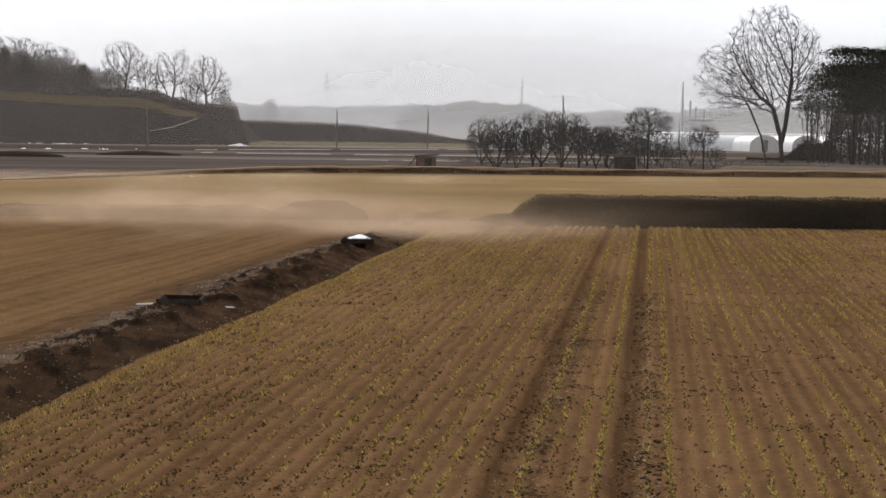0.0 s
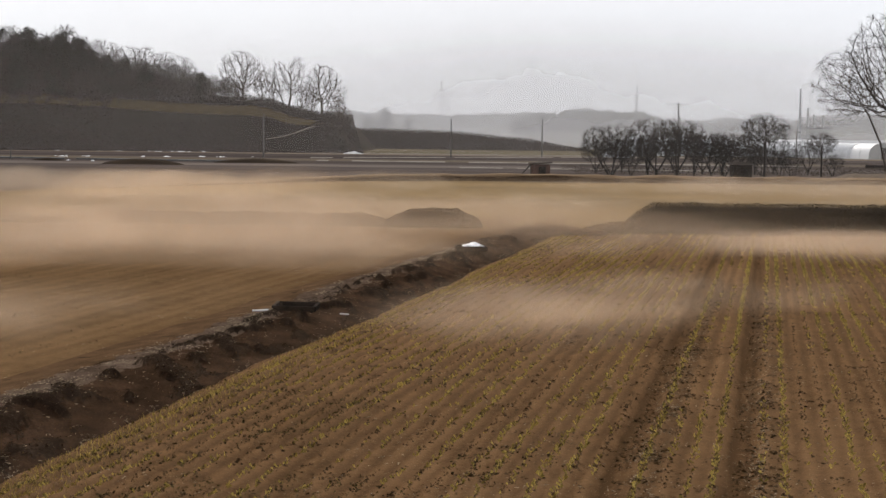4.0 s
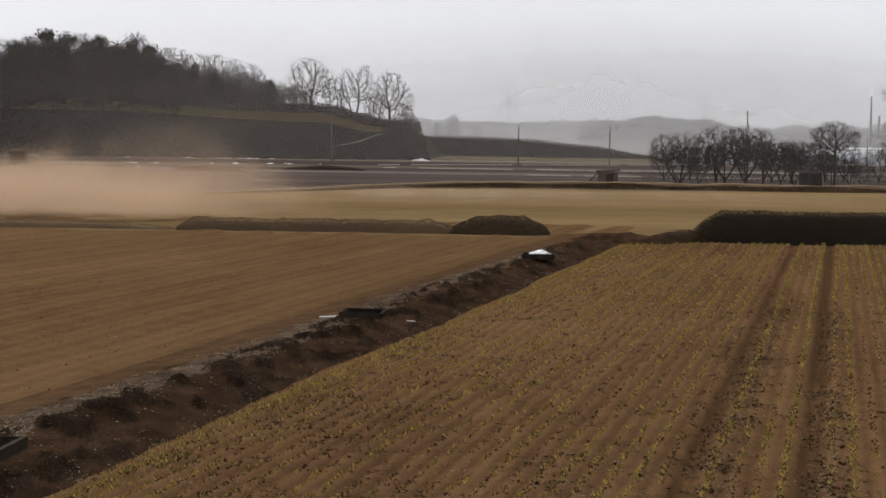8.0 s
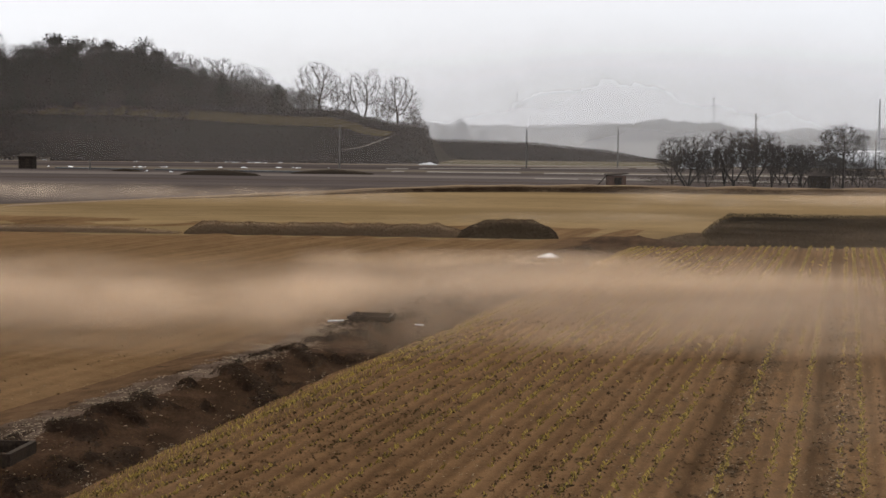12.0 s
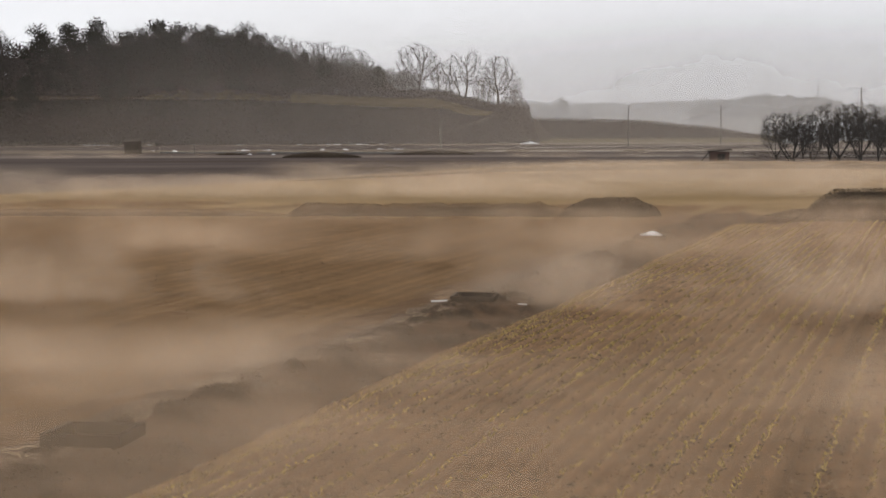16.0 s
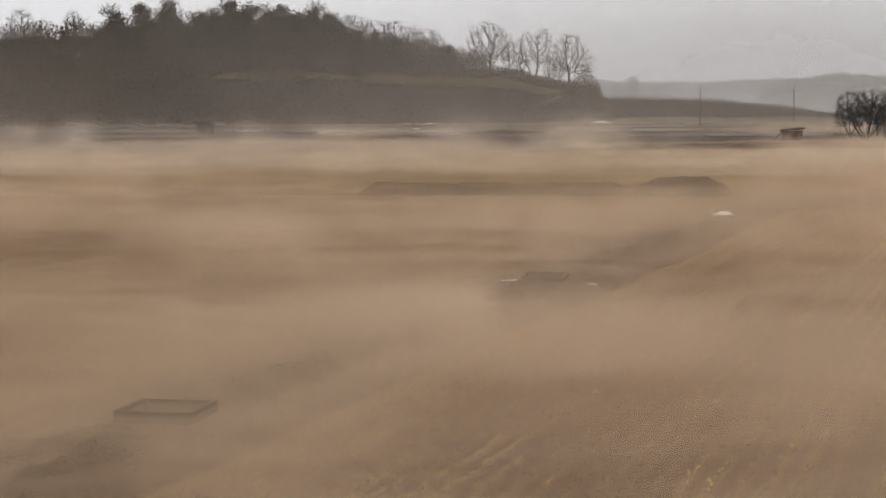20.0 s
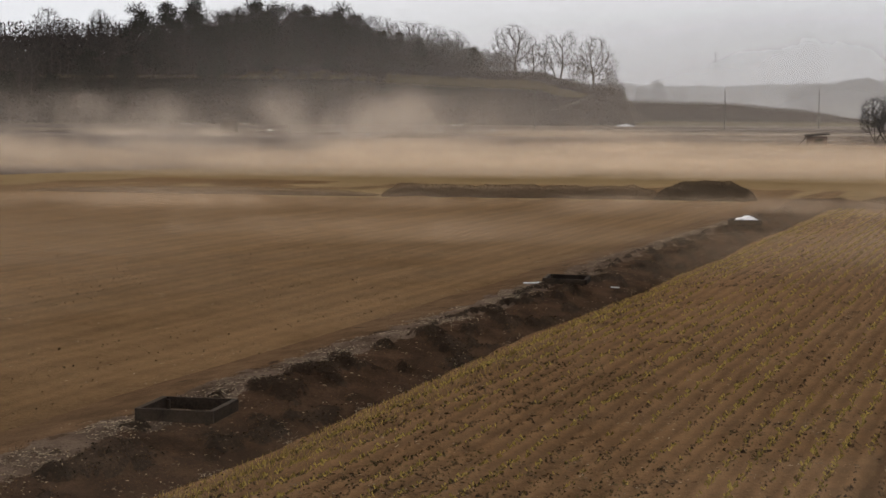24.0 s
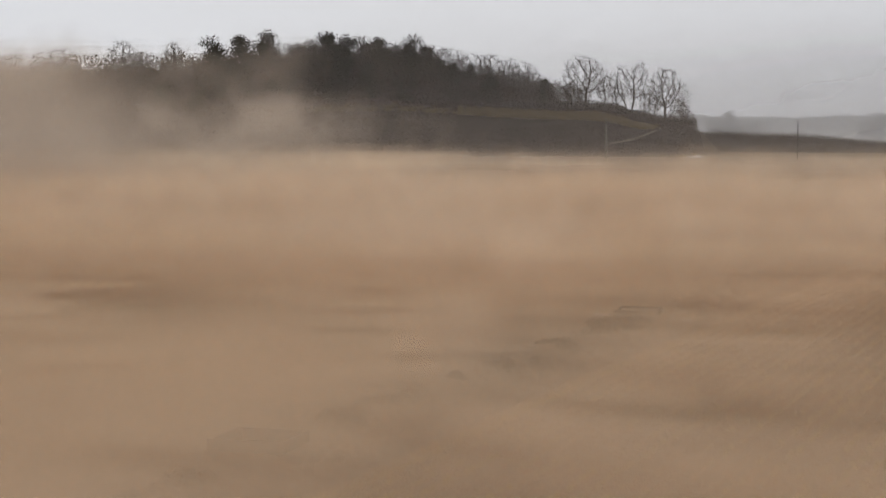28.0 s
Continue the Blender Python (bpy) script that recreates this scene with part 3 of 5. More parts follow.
def debris_mats():
    """Small mats of old stalks on the field: dark, with a few pale ends."""
    dark, pale = Heap(), Heap()
    r = random.Random(15)
    for _ in range(900):
        s, w = 13.5 + 32 * r.random() ** 1.6, r.uniform(-8.5, 9.0)
        if r.random() < 0.45:
            w = r.choice(TRACKS) + 0.33 + r.gauss(0, 0.10)
        n = r.randint(8, 34)
        for _ in range(n):
            x, y = w + r.gauss(0, 0.17), s + r.gauss(0, 0.09)
            bright = r.random() < 0.3
            (pale if bright else dark).leaf((x, y, field_height(x, y) + 0.015), r.uniform(0.006, 0.018) if bright else r.uniform(0.012, 0.042), r, 0.75)
    tagged(part("stalk_mats", dark.mesh("stalk_mats", M_CLOD), at=field(pose(0, 0, 0))), "small dark mats of old stalks on the wheat field", "stalks", kind="stuff")
    tagged(part("pale_stalks", pale.mesh("pale_stalks", M_STRAW), at=field(pose(0, 0, 0))), "pale broken stalk ends on the wheat field", "stalks", kind="stuff")


wheat_rows()
debris_mats()


def fringe_grass():
    """Dry grass along the foot of the bank, and weeds on the bare field."""
    h = Heap()
    r = random.Random(12)
    for _ in range(15000):
        s = 13 + 66 * r.random() ** 1.4
        w = BANK_W + 1.62 + 0.15 * n3(s * 0.25, 3.3) + abs(r.gauss(0, 0.34)) - 0.28
        z, a, L = max(field_height(w, s), bank_height(w, s) if w < BANK_W + 1.7 else -1.0), r.uniform(0, 6.3), r.uniform(0.02, 0.075)
        dx, dy = math.cos(a) * L * 0.6, math.sin(a) * L * 0.6
        h.add([(w - dy * 0.12, s + dx * 0.12, z - 0.01), (w + dy * 0.12, s - dx * 0.12, z - 0.01), (w + dx, s + dy, z + L)], [(0, 1, 2)])
    ob = part("bank_foot_grass", h.mesh("bank_foot_grass", M_WHEAT), at=field(pose(0, 0, 0)))
    tagged(ob, "fringe of dry yellow grass along the bank's foot", "grass", kind="stuff")
    h = Heap()
    for _ in range(26000):
        s, w = 14 + 66 * r.random() ** 1.4, round(r.uniform(-46, -12) / 0.6) * 0.6 + r.gauss(0, 0.09)
        if n3(w * 0.25, s * 0.1, 14.0) + 0.5 * n3(w * 1.1, s * 0.4, 15.0) < 0.08:
            continue
        h.leaf((w, s, 0.04), r.uniform(0.012, 0.032), r, 0.4)
    g = Heap()
    for _ in range(14000):
        s, w = 13 + 62 * r.random() ** 1.5, BANK_W + r.uniform(-1.1, 1.35)
        if tuft_at(bank_side(w, s), s) < 0.02:
            continue
        for _ in range(3):
            g.leaf((w + r.gauss(0, 0.04), s + r.gauss(0, 0.04), bank_height(w, s) + 0.012), r.uniform(0.008, 0.026), r, 0.4)
    tagged(part("bank_weeds", g.mesh("bank_weeds", M_DULLER), at=field(pose(0, 0, 0))), "patches of dark dead weeds on the earth bank", "weeds", kind="stuff")
    ob = part("field_weeds", h.mesh("field_weeds", M_DUSTY_WEED), at=field(pose(0, 0, 0)))
    tagged(ob, "small dull weeds on the bare field", "weeds", kind="stuff")


def foot_weeds():
    """Darker weeds that thicken where the wheat runs out towards the bank."""
    h = Heap()
    r = random.Random(19)
    for _ in range(16000):
        w, s = round(r.uniform(-9.0, -3.0) / ROW) * ROW + r.gauss(0, 0.06), 13.5 + 16 * r.random() ** 1.4
        if n3(w * 0.35, s * 0.25, 33.0) + 0.5 * n3(w * 1.5, s * 0.9, 34.0) < 0.0 + 0.05 * (w + 7.0):
            continue
        h.leaf((w, s, field_height(w, s) + 0.012), r.uniform(0.010, 0.026), r, 0.5)
    tagged(part("foot_weeds", h.mesh("foot_weeds", M_WEED), at=field(pose(0, 0, 0))), "dark olive weeds among the wheat near the bank", "weeds", kind="stuff")


fringe_grass()
foot_weeds()


# ---- hedges ----
def hedge(name, x0, x1, y, height, depth, label, leaves, seed, taper=(0.15, 0.15), mat=None, rough=1.0):
    """A clipped hedge: a dark core and thousands of leaf clumps over an uneven outline."""
    r = random.Random(seed)
    L = x1 - x0

    def top(u):
        e = min(1.0, (u / taper[0]) ** 0.5 if u < taper[0] else 1.0, ((1 - u) / taper[1]) ** 0.5 if u > 1 - taper[1] else 1.0)
        return height * max(0.12, e) * (1 + rough * (0.16 * n3(u * L * 0.55, seed) + 0.10 * n3(u * L * 1.9, seed, 3)))

    t = thing(name, pose((x0 + x1) / 2, y, 0), label, "hedge")
    nx, ring = max(8, int(L / 0.5)), 9
    v, f = [], []
    for i in range(nx + 1):
        u = i / nx
        for k in range(ring):
            a = math.pi * k / (ring - 1)
            rr = top(u)
            v.append((-L / 2 + L * u, -math.copysign(abs(math.cos(a)) ** 0.6, math.cos(a)) * depth / 2, math.sin(a) ** 0.6 * rr * 0.94 - 0.05))
    for i in range(nx):
        for k in range(ring - 1):
            a = i * ring + k
            f.append((a, a + 1, a + ring + 1, a + ring))
    part("core", mesh_of("hedge_core", v, f, mat or M_BRUSH, True), t)
    h = Heap()
    for _ in range(leaves):
        u = r.random()
        rr = top(u) * r.uniform(0.94, 1.02)
        if r.random() < 0.6:  # the front face, evenly from foot to top
            q = r.random()
            a = math.asin(min(1.0, q ** 1.667))
        else:
            a = math.pi * r.random()
        h.leaf((-L / 2 + L * u, -math.copysign(abs(math.cos(a)) ** 0.6, math.cos(a)) * depth / 2 * r.uniform(0.95, 1.05), max(0.03, math.sin(a) ** 0.6 * rr)), r.uniform(0.014, 0.036), r)
    part("foliage", h.mesh("hedge_foliage", mat or M_HEDGE), t)
    return t


hedge("clipped_hedge", 8.0, 44.0, 77.0, 1.40, 2.0, "long dark clipped evergreen hedge beside the wheat field", 110000, 21, (0.04, 0.02), rough=0.42)
hedge("low_scrub", 5.9, 8.8, 76.6, 0.55, 1.2, "ragged low scrub at the clipped hedge's end", 5000, 30, (0.6, 0.3), M_SCRUB, 1.8)
hedge("low_hedge", -2.9, 1.8, 80.5, 0.86, 1.7, "short rounded dark hedge beside the field", 14000, 22, (0.3, 0.25), M_SCRUB)
hedge("low_hedge", -15.8, -2.4, 80.5, 0.60, 1.4, "low dull hedge half buried in drifted soil", 22000, 23, (0.06, 0.1), M_DULL, 1.5)
hedge("low_hedge", -34.0, -16.0, 80.5, 0.34, 1.0, "low dull hedge half buried in drifted soil", 8000, 26, (0.3, 0.2), M_DULL)


def debris_mound():
    """The flattened end of the bank, with dry stalks."""
    v = grid_mesh("debris_mound", steps((-2.6, 2.6, 0.15)), steps((-2.0, 2.0, 0.15)),
                  lambda x, y: max(-0.05, (0.34 * max(0.0, 1 - (x / 2.6) ** 2 - (y / 2.0) ** 2) ** 0.7) * (1 + 0.5 * n3(x * 1.2, y * 1.2, 17)) + 0.06 * n3(x * 4, y * 4) - 0.03), M_BANK)
    ob = part("earth_mound", v, at=pose(4.9, 76.0, 0))
    tagged(ob, "low mound of earth and dry stalks at the bank's end", "earth mound", kind="structure")


debris_mound()
hedge("field_thicket", -47.5, -36.5, 238, 0.85, 3.0, "low dark thicket of bare shrubs in a far field", 9000, 27, (0.4, 0.45), M_DULLER)
hedge("field_thicket", -35.0, -22.5, 261, 0.75, 3.0, "low dark thicket of bare shrubs in a far field", 9000, 28, (0.45, 0.45), M_DULLER)
hedge("field_thicket", -63.0, -58.5, 262, 0.5, 2.0, "small dark clump of bare shrubs in a far field", 3000, 29, (0.5, 0.5), M_DULLER)


# ---- the far field edge: a raised path with a shaded front ----
def far_path():
    pts = [(-34, 112), (-28, 130), (-21, 145), (-10, 160), (0, 168), (14, 171.5), (30, 168), (48, 171), (75, 176), (130, 186)]
    v, f = [], []
    n = 0
    for (x0, y0), (x1, y1) in zip(pts, pts[1:]):
        for i in range(12):
            u = i / 12
            x, y = x0 + (x1 - x0) * u, y0 + (y1 - y0) * u
            hgt = (0.58 + 0.16 * n3(x * 0.25, 31.0)) * smooth(-30, 0, x) + 0.05
            for dy, dz in ((-1.1, -0.05), (-0.75, hgt * 0.85), (-0.5, hgt), (1.3, hgt + 0.03), (1.9, -0.05)):
                v.append((x, y + dy + 0.2 * n3(x, 5.0), dz))
            n += 1
    for i in range(n - 1):
        for k in range(4):
            a = i * 5 + k
            f.append((a, a + 5, a + 6, a + 1))
    ob = part("path", mesh_of("path", v, f, varied("path_earth", (0.10, 0.064, 0.036), (0.19, 0.128, 0.075), 0.6), True))
    tagged(ob, "raised pale farm path along the field's edge", "path", kind="structure")


far_path()


def grove_bank():
    """The low earth bank that carries the grove, behind the path."""
    h = Heap()
    n = 40
    pts = []
    for i in range(n + 1):
        az = -12.6 - 11.0 * i / n
        hgt = 0.75 * smooth(-12.6, -13.4, az) * (1 + 0.25 * n3(az * 2.0, 8.0))
        for dd, z in ((176, -0.05), (178, hgt * 0.7), (181, hgt), (200, hgt * 0.8), (212, -0.05)):
            pts.append((-math.sin(radians(az)) * (dd + 5), math.cos(radians(az)) * (dd + 5) + 0.6 * n3(az * 3, dd), z))
    h.add(pts, [(i * 5 + k, i * 5 + k + 1, i * 5 + k + 6, i * 5 + k + 5) for i in range(n) for k in range(4)])
    tagged(part("grove_bank", h.mesh("grove_bank", varied("grove_bank_earth", (0.045, 0.032, 0.022), (0.10, 0.072, 0.048), 0.5), True)), "low brown earth bank before the grove", "earth bank", kind="structure")


grove_bank()


def strip(name, x0, x1, y0, y1, width, mat, label, category, z=0.05, gaps=0.0, seed=0):
    """A long flat ribbon with slightly frayed edges, in stretches."""
    r = random.Random(seed)
    h = Heap()
    n = max(4, int((x1 - x0) / 2))
    for i in range(n):
        if r.random() < gaps:
            continue
        a, b = i / n, (i + 1) / n
        xa, xb, ya, yb = x0 + (x1 - x0) * a, x0 + (x1 - x0) * b, y0 + (y1 - y0) * a, y0 + (y1 - y0) * b
        ww = width * r.uniform(0.7, 1.3)
        h.add([(xa, ya, z), (xb, yb, z), (xb, yb + ww, z + 0.02), (xa, ya + ww, z + 0.02), (xa, ya - 0.1, -0.05), (xb, yb - 0.1, -0.05)], [(0, 1, 2, 3), (4, 5, 1, 0)])
    return tagged(part(name, h.mesh(name, mat)), label, category, kind="structure")


M_PALE = varied("pale_track", (0.14, 0.12, 0.10), (0.24, 0.21, 0.18), 0.3)
strip("track_1", -150, 48, 421, 424, 7.0, M_PALE, "pale farm track before the wooded bank", "track", 0.1)
strip("track_2", -22, 60, 292, 288, 4.0, M_PALE, "pale strip between the far fields", "track", 0.08, 0.15, 2)
strip("track_3", 2, 40, 238, 232, 3.0, M_PALE, "pale strip between the far fields", "track", 0.08, 0.2, 3)
strip("track_4", -26, 60, 330, 420, 3.0, M_PALE, "pale strip between the far fields", "track", 0.08, 0.1, 4)


def torn_film(x0, x1, y0, y1, spread, count, seed):
    """Scraps of mulch film that lie along a far field, crumpled and half covered."""
    r = random.Random(seed)
    h = Heap()
    for _ in range(count):
        u = r.random()
        x, y = x0 + (x1 - x0) * u, y0 + (y1 - y0) * u + r.gauss(0, spread)
        L, w = r.uniform(0.3, 1.6) * (2.0 if r.random() < 0.12 else 1.0), r.uniform(0.1, 0.5)
        k = 6
        top = [(x + L * (i / k - 0.5), y + 0.5 * w * r.uniform(0.2, 1), 0.05 + r.uniform(0.0, 0.20) * (0.3 if i in (0, k) else 1)) for i in range(k + 1)]
        low = [(px, y - 0.5 * w * r.uniform(0.2, 1), 0.02 + r.uniform(0, 0.04)) for px, _, _ in top]
        h.add(top + low, [(k + 1 + i, k + 2 + i, i + 1, i) for i in range(k)])
    tagged(part("film_mulch", h.mesh("film_mulch", M_FILM)), "torn scraps of white mulch film on a far field", "plastic film", kind="stuff")


strip("ditch_edge", -78, -26, 284, 268, 1.2, M_DARK, "dark edge of a ditch across the far fields", "ditch", 0.22, 0.06, 8)
torn_film(-135, -58, 416, 418, 2.5, 48, 5)
torn_film(-92, -34, 298, 330, 1.5, 11, 6)
torn_film(-60, -25, 262, 262, 1.0, 4, 7)


def slope_path():
    """A pale path that climbs the end of the wooded bank."""
    pts = [(-46, 431.5), (-40, 433.5), (-35, 436.5), (-31, 440), (-27, 446)]
    h = Heap()
    for (x0, y0), (x1, y1) in zip(pts, pts[1:]):
        z0, z1 = ground_height(x0, y0) + 0.95, ground_height(x1, y1) + 0.95
        h.add([(x0, y0, z0), (x1, y1, z1), (x1, y1 + 1.5, z1 + 0.25), (x0, y0 + 1.5, z0 + 0.25)], [(0, 1, 2, 3)])
    tagged(part("slope_path", h.mesh("slope_path", M_PALE)), "pale earth path up the end of the wooded bank", "path", kind="structure")


slope_path()


# ---- trees ----
def grow(rg, stems, lobes, count, step, kill, up, wander):
    """Branches that reach out towards points of the crown's lobes. Gives places, parents and the number of stem places."""
    share = np.array([l[6] * l[3] * l[4] * l[5] for l in lobes])
    pick = rg.choice(len(lobes), count, p=share / share.sum())
    d = rg.normal(size=(count, 3))
    d /= np.linalg.norm(d, axis=1)[:, None]
    d *= rg.random((count, 1)) ** 0.24
    shape = np.array([l[:6] for l in lobes])[pick]
    goal = shape[:, :3] + d * shape[:, 3:]
    at, parent = [], []
    for line in stems:
        last = -1
        for a, b in zip(line, line[1:]):
            a, b = np.array(a, float), np.array(b, float)
            k = max(1, int(np.linalg.norm(b - a) / step))
            for i in range(k + 1 if last < 0 else k):
                u = i / k if last < 0 else (i + 1) / k
                at.append(a + (b - a) * u)
                parent.append(last)
                last = len(at) - 1
            last = len(at) - 1
    first = len(at)
    kids = [0] * first
    here = np.array(at)
    gap = np.linalg.norm(goal[:, None] - here[None], axis=2)
    near, dist = gap.argmin(1), gap.min(1)
    for _ in range(150):
        keep = dist > kill
        goal, near, dist = goal[keep], near[keep], dist[keep]
        if not len(goal):
            break
        here = np.array(at)
        pull = np.zeros_like(here)
        np.add.at(pull, near, (goal - here[near]) / dist[:, None])
        fresh = []
        for i in np.unique(near):
            if kids[i] >= 3:
                continue
            v = pull[i] / (np.linalg.norm(pull[i]) + 1e-9) + rg.normal(size=3) * wander + np.array((0, 0, up))
            kids[i] += 1
            kids.append(0)
            at.append(here[i] + v / np.linalg.norm(v) * step)
            parent.append(int(i))
            fresh.append(len(at) - 1)
        if not fresh:
            break
        gap = np.linalg.norm(goal[:, None] - np.array([at[i] for i in fresh])[None], axis=2)
        better = gap.min(1) < dist
        near = np.where(better, np.array(fresh)[gap.argmin(1)], near)
        dist = np.minimum(dist, gap.min(1))
    return np.array(at), parent, first


def bare_tree(name, m, seed, form, label, mat=None, group=""):
    """A leafless tree: its trunks, its limbs and a crown of fine twigs."""
    rg = np.random.default_rng(seed)
    tip, flare = form["tip"], form.get("flare", 2.25)
    at, parent, first = grow(rg, form["stems"], form["lobes"], form["count"], form["step"], form["step"] * 1.25, form.get("up", 0.08), form.get("wander", 0.16))
    n = len(at)
    load, kids = np.zeros(n), np.zeros(n, int)
    for i in range(n - 1, -1, -1):
        if load[i] == 0:
            load[i] = tip ** flare
        if parent[i] >= 0:
            load[parent[i]] += load[i]
            kids[parent[i]] += 1
    rad = load ** (1 / flare)
    owner, limbs, trunk, crown = [-1] * n, {}, Heap(), Heap()
    for i in range(n):
        p = parent[i]
        if p < 0:
            continue
        r0, r1 = min(rad[p], rad[i] * 1.5), rad[i]
        sides = 7 if r0 > 0.12 else 5 if r0 > 0.06 else 3
        if i < first:
            trunk.tube(at[p], at[i], rad[p], r1, 8)
            continue
        owner[i] = i if p < first else owner[p]
        if rad[i] > 2.1 * tip:
            limbs.setdefault(owner[i], Heap()).tube(at[p], at[i], r0, r1, sides)
        else:
            crown.tube(at[p], at[i], r0, r1, 3)
    for i in range(first, n):
        if rad[i] > 2.0 * tip:
            continue
        d = at[i] - at[parent[i]]
        d = d / np.linalg.norm(d)
        for _ in range(form["twigs"] + (1 if kids[i] == 0 else 0)):
            v = d + rg.normal(size=3) * 0.55 + np.array((0, 0, 0.15))
            v = v / np.linalg.norm(v) * form["twig"] * rg.uniform(0.5, 1.3)
            crown.spike(at[i], at[i] + v, tip * 0.8)
    t = thing(name, m, label, "tree", group)
    for nm, h in [("trunk", trunk)] + [("limb", q) for q in limbs.values()] + [("crown", crown)]:
        if h.v:
            part(nm, h.mesh(nm, mat or M_TWIG), t)
    return t


def leafy_tree(name, m, seed, height, rad, clumps, label, squash=1.0, mat=None, low=0.2, leaf=(0.15, 0.36), shape="round", group=""):
    """An evergreen: a trunk with limbs, and a crown of leaf clumps held in uneven lobes."""
    r = random.Random(seed)
    t = thing(name, m, label, "tree", group)
    h = Heap()
    h.tube((0, 0, -0.3), (0, 0, height * 0.55), rad, rad * 0.6, 7)
    h.tube((0, 0, height * 0.55), (0.2, 0, height * 0.92), rad * 0.6, rad * 0.15, 6)
    crown = Heap()
    lobes = []
    for _ in range(60 if shape == "pine" else 40):
        u = r.random()
        z = height * (low + (0.93 - low) * u)
        if shape == "round":
            wide = height * 0.27 * squash * math.sin(math.pi * min(1, 0.22 + 0.72 * u)) ** 0.7
        elif shape == "cone":
            wide = height * 0.22 * squash * (1.05 - u)
        else:
            wide = height * 0.34 * squash * (1.1 - 0.75 * u)
        a = r.uniform(0, 6.283)
        d = wide * r.uniform(0.35, 1.0)
        c = Vector((math.cos(a) * d, math.sin(a) * d, z))
        lobes.append((c, height * r.uniform(0.08, 0.13)))
        h.tube((0, 0, z * 0.85), c, rad * 0.25, rad * 0.08, 4)
    part("trunk", h.mesh("trunk", M_TWIG), t)
    for _ in range(clumps):
        c, rr = r.choice(lobes)
        v = Vector((r.gauss(0, 1), r.gauss(0, 1), r.gauss(0, 1))).normalized() * rr * r.uniform(0.35, 1.3)
        if shape == "pine":
            v.x, v.y, v.z = v.x * 1.35, v.y * 1.35, v.z * 0.30
        else:
            v.z *= 0.85
        crown.leaf(c + v, r.uniform(*leaf), r, 0.4 if shape == "pine" else 0.0)
    part("crown", crown.mesh("crown", mat or M_EVERGREEN), t)
    return t


def polar(az, dist, z=None):
    x, y = -math.sin(radians(az)) * dist, math.cos(radians(az)) * dist
    return x, y, (ground_height(x, y) if z is None else z)


def put(az, dist, turn=0.0, scale=1.0, squash=1.0):
    x, y, z = polar(az, dist)
    return pose(x, y, z - 0.1, 0, 0, turn) @ Matrix.Diagonal((scale, scale, scale * squash, 1))


rt = random.Random(31)

# habits: trunks, the lobes of the crown (centre, half sizes, weight), how fine the branches are
def habit(stems, lobes, count, step, tip, twigs, twig, **more):
    return dict(stems=stems, lobes=lobes, count=count, step=step, tip=tip, twigs=twigs, twig=twig, **more)


ROUND_OAK = habit([[(0, 0, -0.4), (0.1, 0, 4.2)]], [(-0.8, 0, 10.4, 6.2, 4.8, 5.4, 1.0), (3.2, 0, 9.0, 4.0, 3.6, 4.0, 1.0)], 950, 0.50, 0.035, 2, 1.0, flare=2.4)
FORKED_OAK = habit([[(-0.2, 0, -0.4), (-0.5, 0, 3.2)], [(0.3, 0, -0.4), (1.4, 0, 4.4)]], [(-1.8, 0, 10.2, 3.2, 3.2, 4.8, 1.0), (2.9, 0, 11.0, 2.8, 2.8, 4.9, 1.0), (1.0, 0, 7.4, 4.8, 3.0, 2.4, 0.6)], 700, 0.50, 0.035, 2, 1.0, flare=2.4)
TALL_OAK = habit([[(0, 0, -0.4), (-0.1, 0, 5.0)]], [(0.0, 0, 10.8, 5.2, 4.4, 5.6, 1.0), (-3.4, 0, 8.8, 3.2, 3.0, 3.4, 0.8), (4.0, 0, 9.0, 3.2, 3.0, 3.4, 0.8)], 900, 0.50, 0.035, 2, 1.0, flare=2.4)
SPARSE = habit([[(0, 0, -0.4), (0.3, 0, 4.0)]], [(0.2, 0, 8.8, 3.4, 3.4, 5.0, 1.0)], 280, 0.62, 0.052, 2, 1.3, flare=2.6)
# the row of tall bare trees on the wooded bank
FAR = dict(mat=M_TWIG_HAZED, group="bare trees on the bank")
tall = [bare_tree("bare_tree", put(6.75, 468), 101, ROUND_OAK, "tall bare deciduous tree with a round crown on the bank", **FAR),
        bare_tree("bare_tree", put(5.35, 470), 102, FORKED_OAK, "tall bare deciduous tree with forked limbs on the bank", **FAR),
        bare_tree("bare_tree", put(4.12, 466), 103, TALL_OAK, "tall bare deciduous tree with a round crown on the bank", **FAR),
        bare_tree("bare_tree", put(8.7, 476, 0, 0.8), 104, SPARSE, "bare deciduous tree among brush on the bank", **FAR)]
for az, dist, k, sc in ((6.15, 480, 3, 0.95), (5.75, 474, 3, 0.8), (4.75, 478, 3, 0.8), (4.45, 476, 3, 0.9), (3.55, 474, 3, 0.75), (8.75, 472, 0, 0.86), (9.35, 472, 1, 0.94), (9.9, 478, 2, 0.95), (10.4, 474, 0, 0.96),
                        (10.9, 470, 1, 1.0), (11.4, 476, 2, 1.0), (7.8, 470, 3, 0.8), (8.2, 480, 2, 0.55), (3.3, 470, 3, 0.5), (9.05, 486, 3, 0.8), (7.35, 476, 3, 0.75)):
    copy_thing(tall[k], put(az, dist, rt.uniform(0, 360), sc))
for i in range(74):
    az = 11.8 + i * 0.21 + rt.uniform(-0.08, 0.08)
    copy_thing(tall[rt.choice((1, 2, 3, 3))], put(az, rt.uniform(464, 492), rt.uniform(0, 360), rt.uniform(0.98, 1.18)))
